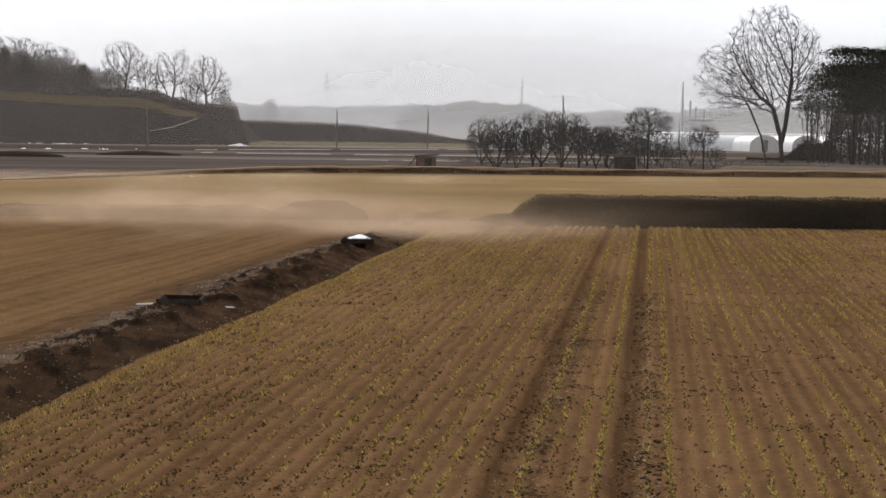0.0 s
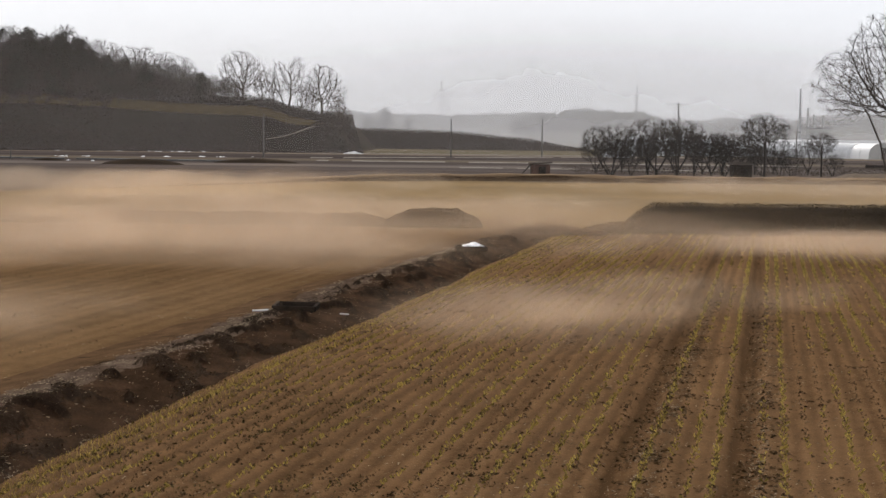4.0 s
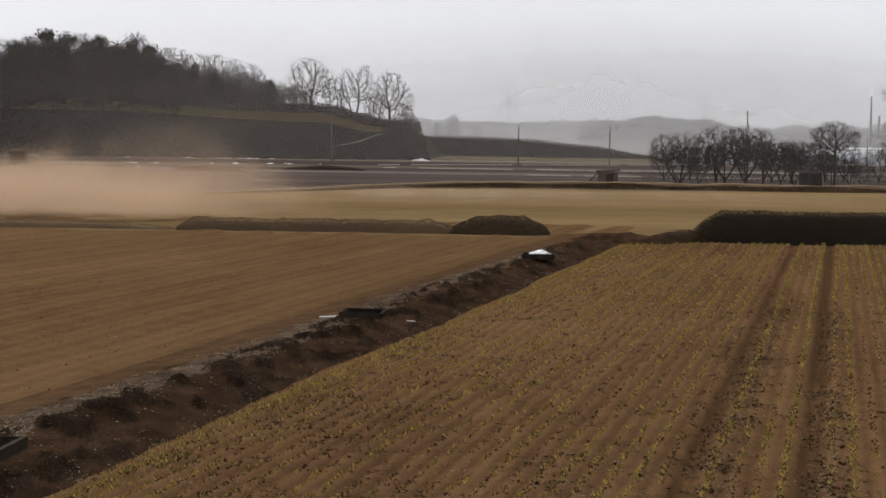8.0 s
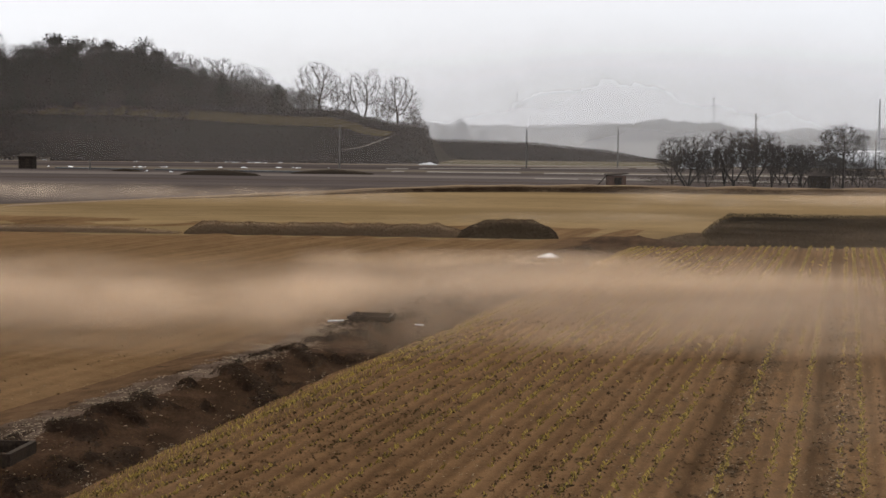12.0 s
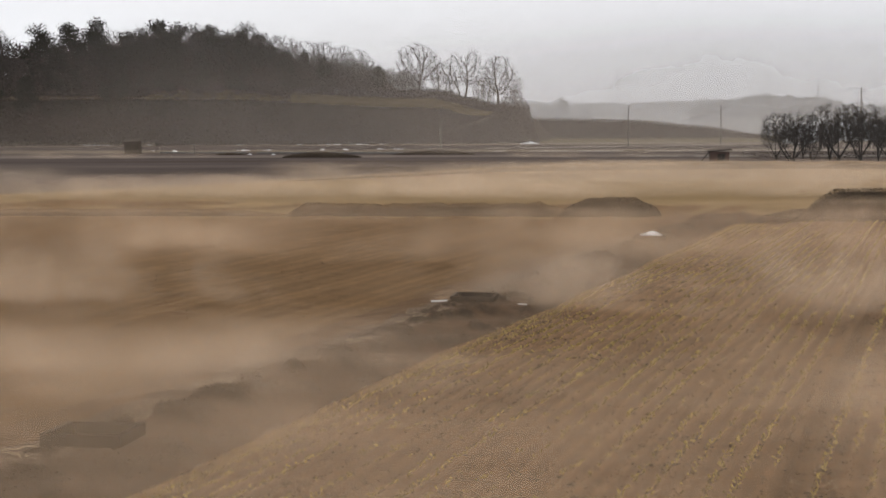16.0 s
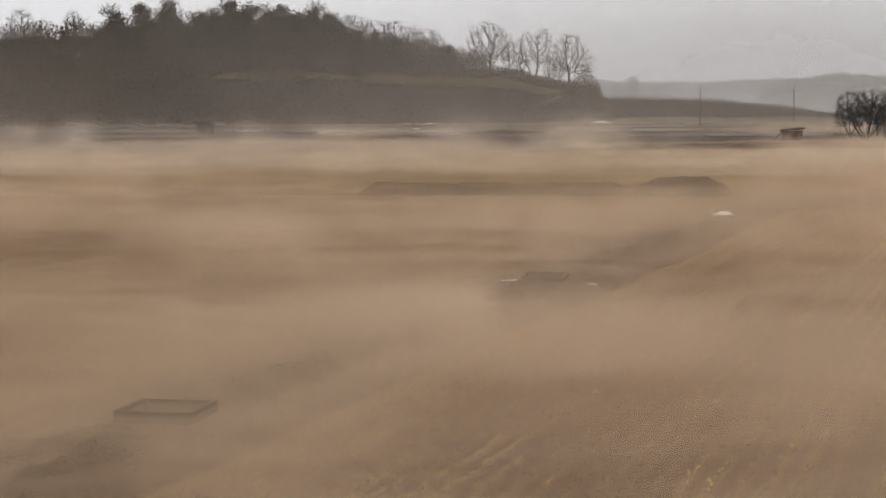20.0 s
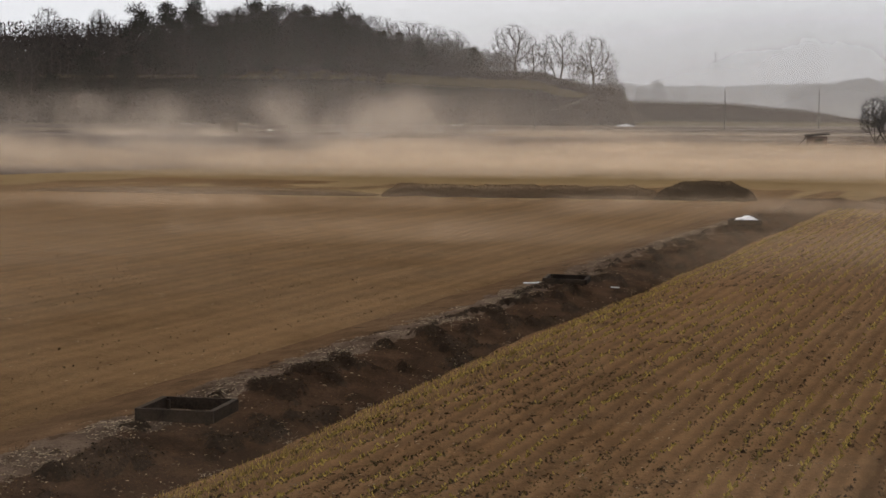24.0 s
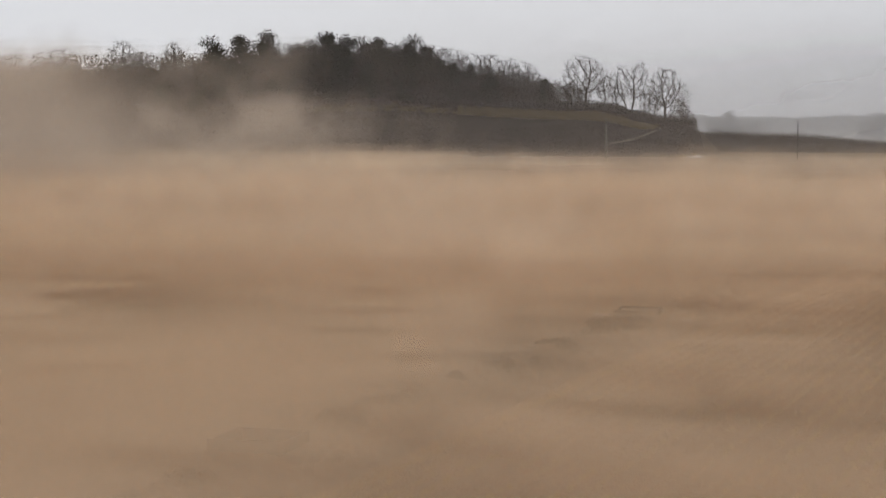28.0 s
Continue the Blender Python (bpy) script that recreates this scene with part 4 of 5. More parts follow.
for i in range(26):
    az = 10.2 + i * 0.66 + rt.uniform(-0.12, 0.12)
    copy_thing(tall[3], put(az, rt.uniform(444, 466), rt.uniform(0, 360), rt.uniform(0.6, 0.9)))

# the dark evergreens of the wood
ever = [leafy_tree("evergreen_tree", put(12.5, 462), 201, 19.0, 0.4, 7200, "dark rounded evergreen tree in the wood", 1.0, group="evergreens of the wood"),
        leafy_tree("evergreen_tree", put(13.6, 466), 202, 18.5, 0.4, 7200, "dark rounded evergreen tree in the wood", 0.85, group="evergreens of the wood"),
        leafy_tree("evergreen_tree", put(14.8, 462), 203, 19.5, 0.4, 7200, "dark tall evergreen tree in the wood", 1.5, shape="cone", group="evergreens of the wood")]
for az, dist, k, sc in ((12.1, 466, 1, 0.9), (13.0, 470, 0, 0.88), (13.3, 462, 2, 0.8), (14.2, 468, 0, 0.98), (15.3, 466, 1, 1.1), (15.8, 462, 0, 0.95), (16.3, 468, 1, 0.92), (9.9, 462, 0, 0.55),
                        (8.1, 462, 1, 0.5), (10.6, 464, 2, 0.62), (11.2, 462, 1, 0.66), (11.7, 464, 0, 0.75), (17.0, 464, 0, 0.85), (17.8, 470, 1, 0.8), (18.7, 466, 0, 0.75), (16.7, 456, 2, 0.8), (17.4, 474, 2, 1.05), (18.2, 476, 1, 1.05), (19.2, 478, 0, 1.0), (15.0, 455, 0, 0.7),
                        (14.0, 454, 1, 0.7), (12.8, 455, 0, 0.65), (19.6, 460, 1, 0.7), (20.8, 464, 0, 0.72), (22.0, 462, 1, 0.7), (23.4, 464, 0, 0.7), (24.8, 460, 1, 0.72), (26.2, 464, 0, 0.7)):
    copy_thing(ever[k], put(az, dist, rt.uniform(0, 360), sc))


# greyer, smaller trees that crowd the bank's crest beside the tall ones
for i in range(52):
    az = 6.8 + i * 0.098 + rt.uniform(-0.06, 0.06)
    copy_thing(tall[3], put(az, rt.uniform(452, 498), rt.uniform(0, 360), rt.uniform(0.62, 0.86) + 0.22 * smooth(7.8, 9.2, az)))
for i in range(14):
    copy_thing(tall[3], put(3.1 + i * 0.24 + rt.uniform(-0.1, 0.1), rt.uniform(446, 462), rt.uniform(0, 360), rt.uniform(0.28, 0.42)))


def brush(name, label, count, where, size, mat=None, kind="stuff"):
    """A thicket of bare and dull-leaved shrubs, as one mass of twig clumps."""
    h = Heap()
    r = random.Random(len(name) + count)
    for _ in range(count):
        x, y, z = where(r)
        h.leaf((x, y, z), r.uniform(*size), r)
    return tagged(part(name, h.mesh(name, mat or M_BRUSH)), label, "thicket", kind=kind)


def wood_fill(r):
    """The body of the wood, from the track up under the crowns."""
    az, d = r.uniform(11.0, 28.0), r.uniform(428, 515)
    x, y, _ = polar(az, d, 0)
    g = ground_height(x, y)
    top = (14.5 - 0.8 * smooth(16.5, 18.0, az) + 2.5 * n3(x * 0.12, y * 0.12)) * smooth(10.6, 13.0, az) * (0.8 + 0.2 * smooth(15, 18, az)) * (0.55 + 0.45 * smooth(430, 450, y))
    return x, y, g + top * r.random() ** 0.8


def bank_face(r):
    """Shrubs on the slope between the track and the grass edge."""
    az = r.uniform(2.75, 15.5)
    d = r.uniform(424, 442)
    x, y, _ = polar(az, d, 0)
    return x, y, ground_height(x, y) * (0.9 if az > 6 else 1.0) + r.random() * (0.8 - 0.55 * smooth(4.2, 4.5, az) * smooth(5.8, 5.4, az) + 8.5 * smooth(4.5, 3.5, az) * smooth(2.75, 3.15, az) + 1.0 * max(0, n3(x * 0.2, 3.0)))


def bank_shrubs(r):
    """Shrubs and saplings under the tall trees."""
    az, d = r.uniform(3.0, 12.5), r.uniform(455, 484)
    x, y, _ = polar(az, d, 0)
    top = (2.6 + 2.0 * n3(x * 0.15, y * 0.1)) + 5.0 * smooth(6.8, 10.0, az) * (0.8 + 0.5 * n3(x * 0.09, y * 0.06, 4.0))
    return x, y, ground_height(x, y) + top * r.random()


def wood_back(r):
    """The crowded stems at the back of the wood."""
    az, d = r.uniform(11.5, 28.5), r.uniform(485, 512)
    x, y, _ = polar(az, d, 0)
    return x, y, ground_height(x, y) + 10.0 * r.random()


brush("wood_interior", "crowded dark stems and shrubs deep in the wood", 16000, wood_back, (0.5, 1.0))
brush("wood_thicket", "dense dark winter thicket under the wood's crowns", 70000, wood_fill, (0.2, 0.5))
brush("bank_thicket", "dark dense thicket on the bank's slope", 60000, bank_face, (0.12, 0.32))
brush("bank_shrubs", "dark shrubs under the bare trees", 52000, bank_shrubs, (0.12, 0.3))


def terrace_face(r):
    x = r.uniform(-60, 50)
    y = r.uniform(597, 607)
    return x, y, terrace_top(x) * smooth(598, 606, y) + r.random() * 0.9


brush("terrace_hedge", "dark hedge growth on the far terrace", 20000, terrace_face, (0.12, 0.3))


def grass_edge():
    h = Heap()
    r = random.Random(77)
    for _ in range(26000):
        x = r.uniform(-125, -33)
        y = 440 + abs(r.gauss(0, 11))
        z = ground_height(x, y)
        a, L = r.uniform(0, 6.3), r.uniform(0.5, 1.1)
        h.add([(x - 0.25, y, z - 0.1), (x + 0.25, y, z - 0.1), (x + 0.3 * math.cos(a), y + 0.3 * math.sin(a), z + L)], [(0, 1, 2)])
    tagged(part("bank_grass", h.mesh("bank_grass", M_DRYGRASS)), "tall dry yellow grass on top of the bank", "grass", kind="stuff")


grass_edge()

# orchard of low, many-stemmed bare trees
ORCHARD = dict(group="orchard trees")
LOW_HEAD = habit([[(-0.1, 0, -0.2), (-0.3, 0, 0.3), (-1.3, 0.3, 1.9)], [(0.1, 0, -0.2), (0.4, -0.2, 1.8)], [(0.15, 0, -0.2), (0.5, 0, 0.5), (1.3, 0.2, 1.6)]],
                 [(-1.3, 0, 3.9, 2.3, 2.0, 2.0, 1.0), (1.3, 0, 3.8, 2.2, 2.0, 2.0, 1.0)], 560, 0.27, 0.020, 4, 0.62, wander=0.26, flare=2.6)
VASE = habit([[(0, 0, -0.2), (0.1, 0, 0.5), (-1.0, 0.2, 2.2)], [(0.1, 0, -0.2), (0.2, 0, 0.5), (1.2, -0.2, 2.3)], [(0, 0.1, -0.2), (0.1, 0.6, 2.0)]],
             [(-1.4, 0, 4.4, 2.0, 2.0, 2.3, 1.0), (1.4, 0, 4.3, 2.0, 2.0, 2.3, 1.0)], 600, 0.27, 0.020, 4, 0.62, wander=0.26, flare=2.6)
ONE_STEM = habit([[(0, 0, -0.2), (0.05, 0, 3.4)]], [(0, 0, 5.6, 2.9, 2.6, 1.8, 1.0), (-1.2, 0, 4.6, 1.8, 1.8, 1.0, 0.6)], 560, 0.27, 0.020, 4, 0.62, wander=0.24, flare=2.6)
orchard = [bare_tree("orchard_tree", pose(19.0, 197, 0), 301, LOW_HEAD, "low bare fruit tree with spreading dark limbs", **ORCHARD),
           bare_tree("orchard_tree", pose(24.2, 197, 0), 302, VASE, "low bare fruit tree with crooked dark limbs", **ORCHARD),
           bare_tree("orchard_tree", pose(36.9, 198, 0), 303, ONE_STEM, "tall bare fruit tree with one trunk and a wide head", **ORCHARD)]
for x, y, k, sc in ((21.6, 199, 0, 0.55), (26.6, 196, 1, 0.96), (28.8, 198, 0, 0.85), (30.4, 195, 1, 0.74), (32.5, 199, 0, 0.72), (34.4, 196, 1, 0.72), (39.6, 203, 0, 0.55), (41.6, 206, 0, 0.5),
                    (28.0, 206, 2, 0.8), (24.5, 207, 0, 0.9), (33.5, 208, 1, 0.8), (20.2, 208, 0, 0.8), (44.8, 204, 2, 0.75), (47.5, 210, 0, 0.5), (37.9, 205, 0, 0.6)):
    copy_thing(orchard[k], pose(x, y, 0, 0, 0, rt.uniform(0, 360)) @ Matrix.Diagonal((sc, sc, sc * rt.uniform(0.92, 1.05), 1)))

for i in range(9):
    x, y = 19.5 + i * 3.3 + rt.uniform(-0.6, 0.6), rt.uniform(214, 226)
    k, sc = rt.choice((0, 1, 1)), rt.uniform(0.62, 0.9)
    copy_thing(orchard[k], pose(x, y, 0, 0, 0, rt.uniform(0, 360)) @ Matrix.Diagonal((sc, sc, sc, 1)))


def orchard_growth(r):
    x, y = r.uniform(16, 62), r.uniform(205, 240)
    return x, y, (0.8 + 0.8 * n3(x * 0.35, y * 0.2, 4.0)) * r.random()


brush("orchard_growth", "brown dead growth between the orchard trees", 12000, orchard_growth, (0.03, 0.09), M_DULLER)



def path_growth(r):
    """Dark clumps added over the front of the far path in place of its shade."""
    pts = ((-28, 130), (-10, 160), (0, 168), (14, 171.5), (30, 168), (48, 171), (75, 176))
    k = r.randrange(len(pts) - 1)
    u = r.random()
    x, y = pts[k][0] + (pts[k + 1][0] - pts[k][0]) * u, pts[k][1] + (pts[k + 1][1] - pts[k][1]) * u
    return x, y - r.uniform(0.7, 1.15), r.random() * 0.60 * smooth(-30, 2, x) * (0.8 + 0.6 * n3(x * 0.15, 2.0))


brush("path_growth", "dark clumps standing in for shade along the farm path's front", 56000, path_growth, (0.02, 0.06), M_PATH_SHADE)

# the great tree and the grove beside it
GREAT = habit([[(0.1, 0, -0.4), (-0.3, 0, 4.0), (-1.6, 0, 8.6)], [(-0.1, 0, 3.2), (0.4, 0, 5.5), (1.0, 0.2, 10.0)]],
              [(-2.2, 0, 15.9, 7.2, 6.6, 8.4, 1.0), (-8.8, 0, 13.4, 5.4, 4.6, 4.9, 1.0), (3.2, 0, 15.0, 3.2, 4.4, 6.4, 1.0), (-7.0, 0, 9.2, 4.8, 4.0, 1.3, 0.8)], 2500, 0.50, 0.023, 3, 1.15, flare=2.12)
LEANING = habit([[(0, 0, -0.4), (-1.0, 0, 4.0), (-3.0, 0, 8.6)]], [(-5.2, 0, 11.4, 3.0, 2.6, 3.4, 1.0)], 260, 0.5, 0.025, 2, 1.0)
bare_tree("great_tree", put(-14.92, 269), 417, GREAT, "great bare deciduous tree with a broad fan-shaped crown")
bare_tree("leaning_tree", put(-14.45, 268), 412, LEANING, "bare tree leaning out from the great tree's foot")
pine = leafy_tree("pine_tree", put(-17.2, 262), 421, 18.5, 0.3, 9000, "dark layered pine tree in the grove", 1.1, low=0.54, leaf=(0.09, 0.24), shape="pine", group="pines of the grove")
for az, dist, sc in ((-18.2, 268, 1.0), (-19.3, 260, 0.95), (-16.5, 280, 0.85), (-20.4, 270, 1.0), (-21.5, 264, 0.95), (-18.8, 285, 0.95), (-17.7, 276, 0.9), (-19.8, 292, 0.9), (-18.0, 258, 0.78), (-20.9, 256, 0.85), (-22.4, 272, 0.9)):
    copy_thing(pine, put(az, dist, rt.uniform(0, 360), sc))
sapling = bare_tree("sapling", put(-15.8, 268), 431, habit([[(0, 0, -0.3), (0.4, 0, 4.4)], [(0.1, 0, -0.3), (-0.8, 0.1, 3.6)]], [(0, 0, 7.0, 2.0, 2.0, 3.0, 1.0)], 60, 0.6, 0.028, 1, 0.9), "thin bare sapling in the grove", group="saplings of the grove")
for i in range(60):
    copy_thing(sapling, put(-15.7 - i * 0.10 + rt.uniform(-0.1, 0.1), rt.uniform(258, 290), rt.uniform(0, 360), rt.uniform(0.7, 1.35)))


def grove_fill(r):
    az, d = r.uniform(-23.5, -13.8), r.uniform(292, 312)
    x, y, _ = polar(az, d, 0)
    return x, y, (13.0 * smooth(-16.2, -17.0, az) + 0.1 + (2.4 + 2.2 * n3(x * 0.3, y * 0.3)) * smooth(-14.8, -15.8, az)) * r.random()


brush("grove_thicket", "dark thicket behind the grove", 64000, grove_fill, (0.10, 0.26))


# ---- far hills, woods and pylons ----
def hill(name, az0, az1, dist, tops, label, seed, crown=2.2):
    """A low wooded hill: its body, with tree clumps along an uneven crest."""
    r = random.Random(seed)
    n = 60
    v, f = [], []

    def top(az):
        u = (az - az0) / (az1 - az0) * (len(tops) - 1)
        k = min(len(tops) - 2, max(0, int(u)))
        e = tops[k] + (tops[k + 1] - tops[k]) * (u - k)
        return max(0.5, EYE_Z + dist * math.tan(radians(e)))

    for i in range(n + 1):
        az = az0 + (az1 - az0) * i / n
        for dd, hz in ((-130, -1.0), (-60, 0.55), (-10, 0.9), (40, 0.8), (140, -1.0)):
            x, y, _ = polar(az, dist + dd, 0)
            v.append((x, y, -1.0 if hz < 0 else top(az) * hz + 0.6 * n3(x * 0.03, y * 0.03)))
    for i in range(n):
        for k in range(4):
            a = i * 5 + k
            f.append((a, a + 1, a + 6, a + 5))
    t = thing(name, pose(0, 0, 0), label, "hill", kind="structure")
    part("slope", mesh_of("slope", v, f, M_HILL, True), t)
    h = Heap()
    for _ in range(9000):
        az, dd = r.uniform(az0, az1), r.uniform(-60, 30)
        x, y, _ = polar(az, dist + dd, 0)
        base = top(az) * (0.9 if dd > -10 else 0.55 + 0.35 * (dd + 60) / 50)
        lump = 0.6 + 0.9 * n3(x * 0.045, y * 0.045, seed) + 0.5 * n3(x * 0.13, y * 0.1, seed + 5)
        h.leaf((x, y, base + crown * max(0.1, lump) * r.random() * 1.6), r.uniform(0.9, 2.2), r)
    part("treetops", h.mesh("treetops", M_HILL), t)
    return t


hill("wooded_hill", -7.6, -2.2, 1080, (0.40, 0.72, 0.78, 0.76, 0.66, 0.40), "low wooded hill in grey haze", 61, 3.4)
hill("far_wooded_hill", -4.0, 4.6, 1500, (0.64, 0.78, 0.72, 0.66, 0.68, 0.72, 0.66), "long low wooded ridge in pale haze", 62, 3.0)
hill("far_wooded_hill", -20.0, -6.5, 1300, (0.9, 0.8, 0.7, 0.85, 0.6, 0.62, 0.55), "low wooded ridge in pale haze", 63, 3.0)
hill("far_wooded_hill", -32.0, -19.0, 900, (0.9, 1.2, 1.0, 0.9), "low wooded ridge in pale haze", 64, 3.0)
hill("far_wooded_hill", 3.0, 34.0, 1500, (0.6, 0.5, 0.5, 0.5, 0.5), "low wooded ridge in pale haze", 65, 3.0)
for az, sc in ((2.05, 1.0), (2.55, 0.7), (1.2, 0.6), (-9.0, 0.9), (-10.2, 1.3), (-10.6, 1.0), (-11.2, 0.8)):
    copy_thing(ever[0], pose(0, 0, -6 * sc) @ put(az, 1010, rt.uniform(0, 360), sc * 1.1))


def lattice_mast(name, m, height, base, label, arms=True):
    """A pylon: four legs, cross braces and three pairs of arms."""
    t = thing(name, m, label, "pylon")
    lv = 14
    for sx in (-1, 1):
        for sy in (-1, 1):
            h = Heap()
            h.tube((sx * base, sy * base, 0), (sx * base * 0.16, sy * base * 0.16, height), 0.20, 0.13, 4)
            part("leg", h.mesh("leg", M_STEEL), t)
    h = Heap()
    for i in range(lv):
        a, b = i / lv, (i + 1) / lv
        wa, wb = base * (1 - 0.84 * a), base * (1 - 0.84 * b)
        for s in (-1, 1):
            h.tube((-wa, s * wa, a * height), (wb, s * wb, b * height), 0.13, 0.13, 3)
            h.tube((wa, s * wa, a * height), (-wb, s * wb, b * height), 0.13, 0.13, 3)
            h.tube((s * wa, -wa, a * height), (s * wb, wb, b * height), 0.13, 0.13, 3)
    part("brace", h.mesh("brace", M_STEEL), t)
    for z in (0.70, 0.82, 0.94) if arms else ():
        h = Heap()
        w = height * (0.055 - 0.04 * (z - 0.7))
        for s in (-1, 1):
            h.tube((0, 0, z * height), (s * w, 0, z * height + 0.2), 0.25, 0.12, 4)
            h.tube((0, 0, z * height + 2.0), (s * w, 0, z * height + 0.2), 0.18, 0.10, 4)
        part("arm", h.mesh("arm", M_STEEL), t)
    return t


lattice_mast("pylon", put(0.15, 1350), 43.0, 1.5, "tall steel lattice pylon, faint in the haze")
lattice_mast("pylon", put(-0.1, 1750), 50.0, 1.6, "tall steel lattice pylon, faint in the haze")
lattice_mast("pylon", put(-6.35, 1450), 50.0, 1.5, "tall steel lattice pylon, faint in the haze")
lattice_mast("radio_mast", put(-11.66, 520), 20.0, 0.45, "slender lattice mast behind the orchard", False)


# ---- poles ----
def utility_pole(m, height, label, arms=1, rad=0.14):
    t = thing("utility_pole", m, label, "pole", "utility poles")
    h = Heap()
    h.tube((0, 0, -0.3), (0, 0, height), rad * 1.25, rad * 0.8, 9)
    part("shaft", h.mesh("shaft", M_POLE), t)
    for k in range(arms):
        z = height - 0.5 - 0.9 * k
        part("crossarm", box_mesh("crossarm", (0, -0.12, z), (1.8 - 0.2 * k, 0.11, 0.11), M_POLE, 0.01), t)
        for x in (-0.75, 0.0, 0.75):
            g = Heap()
            g.tube((x, -0.12, z + 0.05), (x, -0.12, z + 0.24), 0.05, 0.03, 6)
            part("insulator", g.mesh("insulator", M_WALL), t)
    return t


utility_pole(pose(21.8, 387, 0), 8.8, "grey wooden utility pole beside a field track", 0)
utility_pole(pose(1.2, 366, 0), 8.2, "grey wooden utility pole beside a field track", 0)
utility_pole(pose(-35.0, 330, 0), 8.5, "grey wooden utility pole before the wooded bank", 0)
utility_pole(pose(-68.0, 268, 0), 1.9, "short grey post in a far field", 0, 0.09)
big = utility_pole(pose(64.0, 472, 0), 14.6, "tall utility pole with crossarms and a transformer", 2, 0.2)
h = Heap()
h.tube((0.45, 0, 9.3), (0.45, 0, 10.5), 0.35, 0.35, 10)
part("transformer", h.mesh("transformer", M_WALL), big)
utility_pole(pose(86.0, 420, 0), 7.0, "grey utility pole beside the greenhouses", 1)


# ---- small buildings, greenhouses ----
def lean_to():
    """A little rusty shed with a leaning sheet at its side."""
    t = thing("field_shed", pose(10.2, 184, 0) @ Matrix.Diagonal((0.95, 1, 1.45, 1)), "low rusty field shed with a leaning side sheet", "shed")
    part("wall", box_mesh("wall", (0, 0, 0.5), (2.2, 1.6, 1.0), M_RUST, 0.03), t)
    v = [(-1.3, -1.0, 0.98), (1.35, -1.0, 1.12), (1.35, 1.0, 1.2), (-1.3, 1.0, 1.04), (-1.3, -1.0, 1.05), (1.35, -1.0, 1.2), (1.35, 1.0, 1.28), (-1.3, 1.0, 1.12)]
    part("roof", mesh_of("roof", v, [(3, 2, 1, 0), (4, 5, 6, 7), (0, 1, 5, 4), (1, 2, 6, 5), (2, 3, 7, 6), (3, 0, 4, 7)], M_BOARD), t)
    v = [(-1.1, -0.9, 1.0), (-1.1, 0.9, 1.0), (-2.5, 0.9, 0.0), (-2.5, -0.9, 0.0), (-1.1, -0.9, 0.94), (-1.1, 0.9, 0.94), (-2.45, 0.9, -0.05), (-2.45, -0.9, -0.05)]
    part("side_sheet", mesh_of("side_sheet", v, [(0, 1, 2, 3), (7, 6, 5, 4), (0, 3, 7, 4), (1, 5, 6, 2), (3, 2, 6, 7), (0, 4, 5, 1)], M_BOARD), t)
    part("door", box_mesh("door", (0.2, -0.82, 0.45), (0.8, 0.05, 0.8), M_BOARD, 0.01), t)


lean_to()


def hut(m, w, d, hgt, label, wall, roof):
    t = thing("hut", m, label, "hut")
    part("wall", box_mesh("wall", (0, 0, hgt * 0.42), (w, d, hgt * 0.84), wall, 0.03), t)
    v = [(-w * 0.58, -d * 0.6, hgt * 0.82), (w * 0.58, -d * 0.6, hgt * 0.82), (w * 0.58, d * 0.6, hgt), (-w * 0.58, d * 0.6, hgt)]
    v += [(a, b, c + 0.08) for a, b, c in v]
    part("roof", mesh_of("roof", v, [(3, 2, 1, 0), (4, 5, 6, 7), (0, 1, 5, 4), (1, 2, 6, 5), (2, 3, 7, 6), (3, 0, 4, 7)], roof), t)
    part("door", box_mesh("door", (0.1 * w, -d / 2 - 0.02, hgt * 0.36), (w * 0.32, 0.05, hgt * 0.7), M_BOARD, 0.01), t)


hut(pose(-81.5, 280, 0), 2.4, 2.2, 2.4, "small dark wooden hut in a far field", M_BOARD, M_BOARD)
hut(pose(33.6, 194.5, 0), 2.2, 2.0, 1.75, "low dark shed under the orchard trees", M_BOARD, M_BOARD)


def greenhouse(m, width, length, hgt, label, group="greenhouses", film=None, end=None):
    """A plastic-film tunnel: arched film, hoops, end wall and door."""
    t = thing("greenhouse", m, label, "greenhouse", group)
    n, k = 12, 10
    prof = [(-width / 2 * math.cos(math.pi * i / n), hgt * math.sin(math.pi * i / n) ** 0.62) for i in range(n + 1)]
    v = [(x, -length / 2 + length * j / k, z + 0.03 * n3(x, j, 4)) for j in range(k + 1) for x, z in prof]
    f = [(j * (n + 1) + i, j * (n + 1) + i + 1, (j + 1) * (n + 1) + i + 1, (j + 1) * (n + 1) + i) for j in range(k) for i in range(n)]
    part("film", mesh_of("film", v, f, film or M_FILM, True), t)
    for j in range(0, k + 1, 2):
        h = Heap()
        y = -length / 2 + length * j / k
        for a, b in zip(prof, prof[1:]):
            h.tube((a[0] * 1.005, y, a[1] * 1.01), (b[0] * 1.005, y, b[1] * 1.01), 0.05, 0.05, 4)
        part("hoop", h.mesh("hoop", M_STEEL), t)
    for s in (-1, 1):
        y = s * length / 2
        part("end_wall", mesh_of("end_wall", [(x, y, z) for x, z in prof] + [(x, y + s * 0.05, z) for x, z in prof],
                                 [list(range(n + 1)), list(range(2 * n + 1, n, -1))], end or M_WALL), t)
    part("door", box_mesh("door", (0, -length / 2 - 0.06, hgt * 0.36), (width * 0.2, 0.06, hgt * 0.72), M_DARK), t)
    return t


